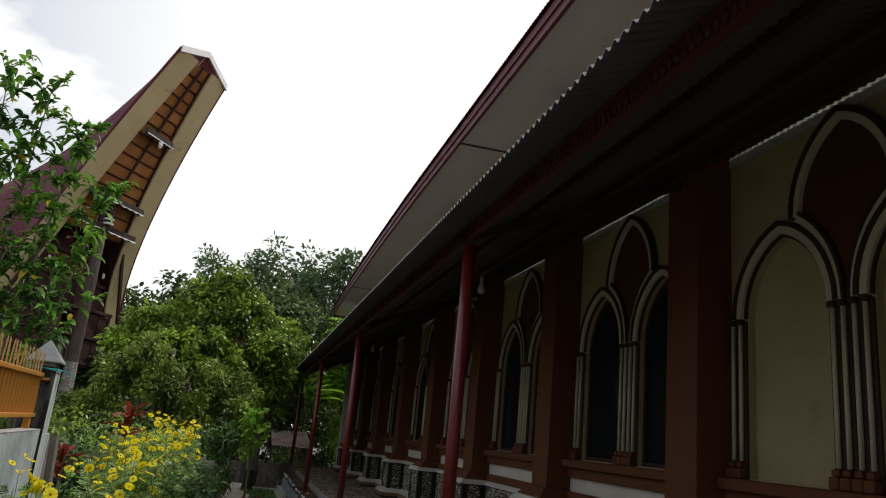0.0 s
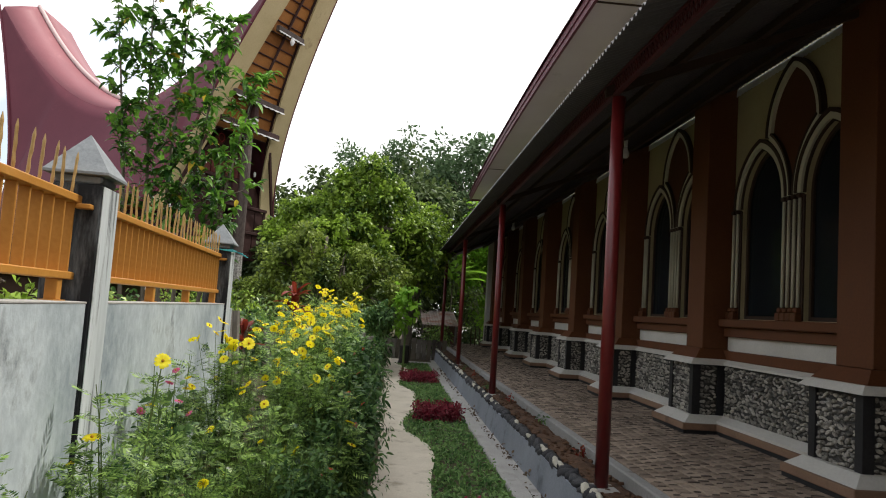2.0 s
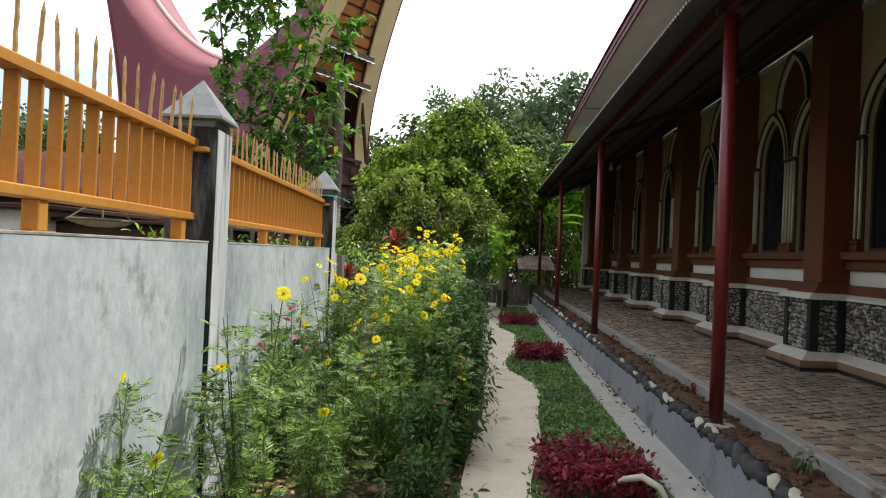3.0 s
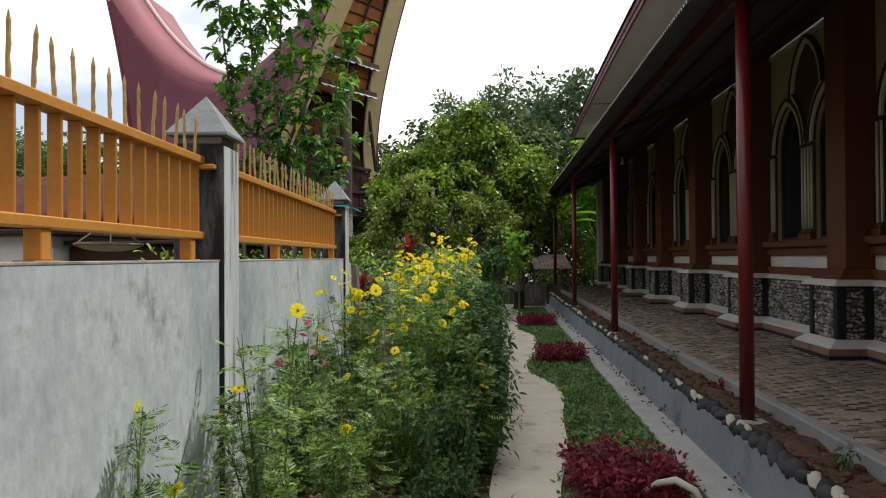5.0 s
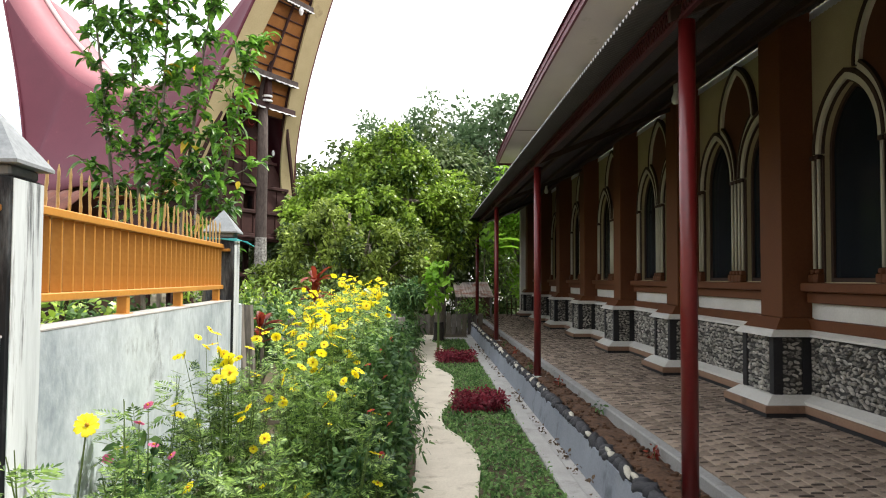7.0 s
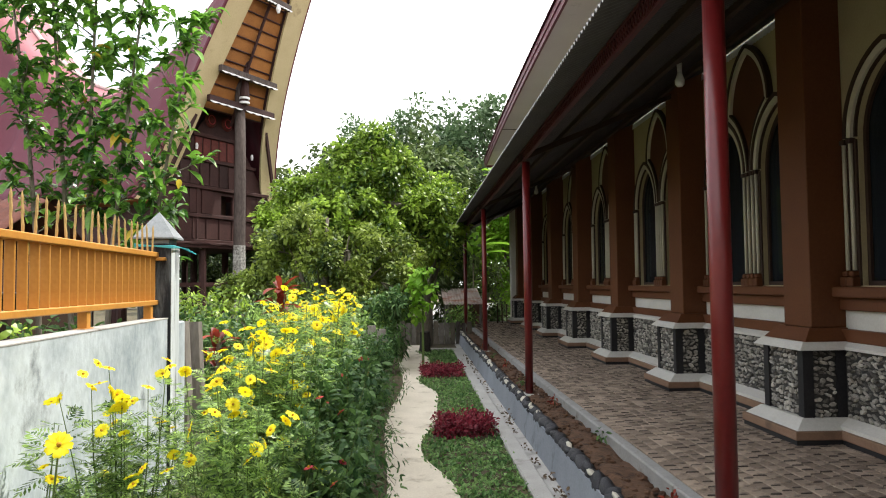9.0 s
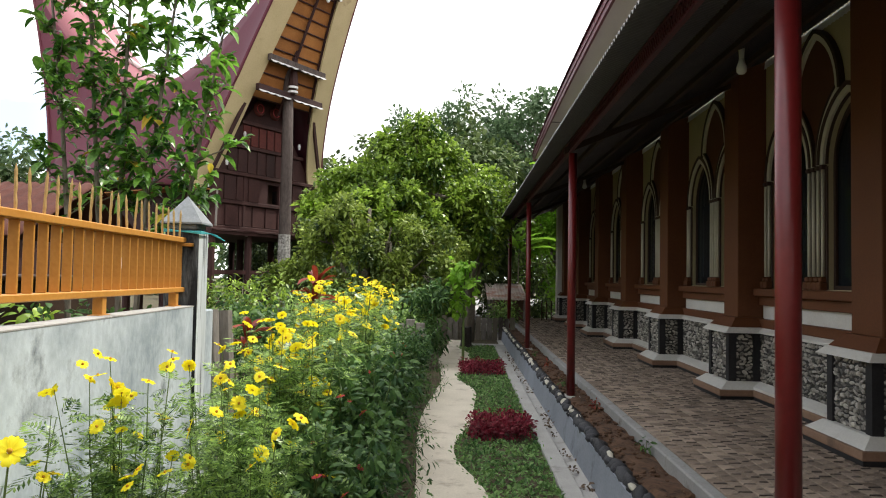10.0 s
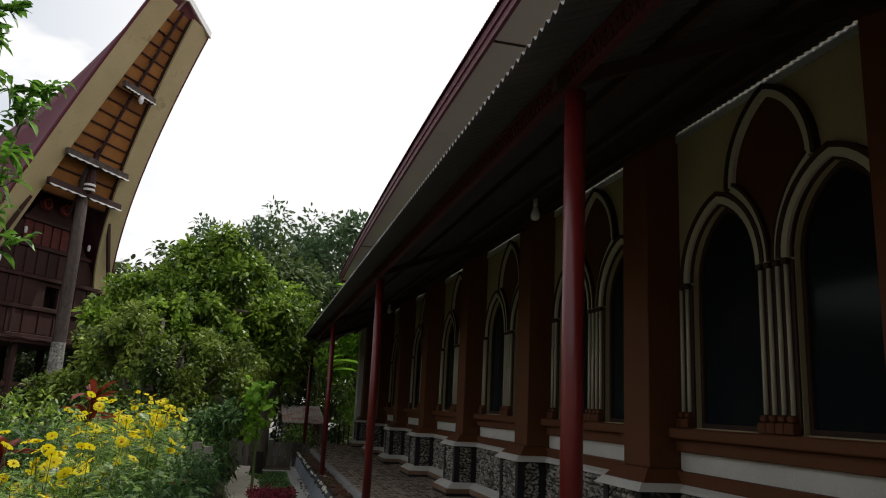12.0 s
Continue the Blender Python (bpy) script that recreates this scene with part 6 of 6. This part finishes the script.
def pebble(seed):
    g = random.Random(seed)
    b, rings, k = Build(), [], 8
    for t, r in ((-1, 0.25), (-0.7, 0.75), (0, 1.0), (0.7, 0.75), (1, 0.25)):
        rings += [(t, math.cos(i * math.tau / k) * r * g.uniform(0.7, 1.15), math.sin(i * math.tau / k) * r * g.uniform(0.7, 1.15)) for i in range(k)]
    b.add(rings, [(i * k + j, i * k + (j + 1) % k, (i + 1) * k + (j + 1) % k, (i + 1) * k + j) for i in range(4) for j in range(k)] + [tuple(range(k - 1, -1, -1)), tuple(range(4 * k, 5 * k))])
    return b


DARKS = [pebble(s).mesh("edging_stone", EDGE_DARK, True) for s in range(4)]
LIGHTS = [pebble(s + 9).mesh("edging_stone", EDGE_WHITE, True) for s in range(3)]
y = -2.5
while y < 24.5:
    ln = edge_rng.uniform(0.09, 0.24)
    o = part("edging_stone", DARKS[edge_rng.randrange(4)], None, edging)
    o.matrix_basis = pose(1.555 + edge_rng.uniform(-0.015, 0.015), y + ln / 2, 0.285, edge_rng.uniform(-10, 10), edge_rng.uniform(-20, 20), 90 + edge_rng.uniform(-18, 18)) @ Matrix.Diagonal((ln * 0.58, edge_rng.uniform(0.055, 0.08), edge_rng.uniform(0.045, 0.07), 1))
    if edge_rng.random() < 0.30:
        o = part("edging_stone", LIGHTS[edge_rng.randrange(3)], None, edging)
        o.matrix_basis = pose(1.525 + edge_rng.uniform(-0.015, 0.03), y + ln * 0.6, 0.326, edge_rng.uniform(-12, 12), edge_rng.uniform(-38, -10), 90 + edge_rng.uniform(-25, 25)) @ Matrix.Diagonal((edge_rng.uniform(0.03, 0.075), edge_rng.uniform(0.022, 0.045), 0.018, 1))
    y += ln * 0.72
# clods in the soil bed and litter in the drain
clods = Build()
for k in range(1100):
    x, yy, r = rnd.uniform(1.64, 1.93), rnd.uniform(1.5, 20), rnd.uniform(0.012, 0.035)
    s = SHAPES[rnd.randrange(8)]
    m = pose(x, yy, 0.265, rnd.uniform(0, 40), 90 + rnd.uniform(-25, 25), rnd.uniform(0, 360)) @ Matrix.Diagonal((r * 2.2, r * 2, r * 2, 1))
    clods.add([m @ Vector(v) for v in s[0]], s[1])
whole("soil_clods", clods, SOIL, "small clods of red soil on the bed", "soil", kind="stuff", fix=False)
vs, fs = leaf_cloud([(rnd.uniform(1.34, 1.46), rnd.uniform(4, 20), 0.0) for _ in range(60)], 0.05, 420, 0.05, 0.5, 0.3, 0.1, 61)
whole("drain_litter", Build().add(vs, fs), surface("dead_leaf", (0.06, 0.04, 0.025), (0.16, 0.11, 0.07), 0.9, 30, 5, 0.0, spread=0.3, per="island"), "dead leaves lying in the drain", "leaves", kind="stuff", fix=False)

# stones in the flower bed and a bleached root in the near crimson bed
ROCK = surface("brown_field_stone", (0.13, 0.075, 0.05), (0.30, 0.20, 0.14), 0.9, 40, 6, 0.5, spread=0.3)
ROCKS = [pebble(s + 20).mesh("garden_stone", ROCK, True) for s in range(3)]
for k in range(13):
    o = tagged(new("garden_stone", ROCKS[k % 3]), "rough brown field stone lying on the flower bed", "stone", "bed stones")
    r = rnd.uniform(0.035, 0.075)
    o.matrix_basis = pose(-0.82 + rnd.uniform(-0.14, 0.2), 3.35 + 0.14 * k + rnd.uniform(-0.06, 0.06), r * 0.35 - 0.02, rnd.uniform(-15, 15), rnd.uniform(-15, 15), rnd.uniform(0, 180)) @ Matrix.Diagonal((r * 1.3, r, r * 0.75, 1))
root = Build().tube([(0.76, 5.05, 0.10), (0.84, 5.02, 0.16), (0.93, 4.98, 0.19), (1.02, 4.93, 0.15), (1.09, 4.88, 0.03)], [0.012, 0.018, 0.022, 0.021, 0.016], 10)
whole("bleached_root", root, EDGE_WHITE, "pale bleached root curving out of the crimson bed", "root", smooth=True)
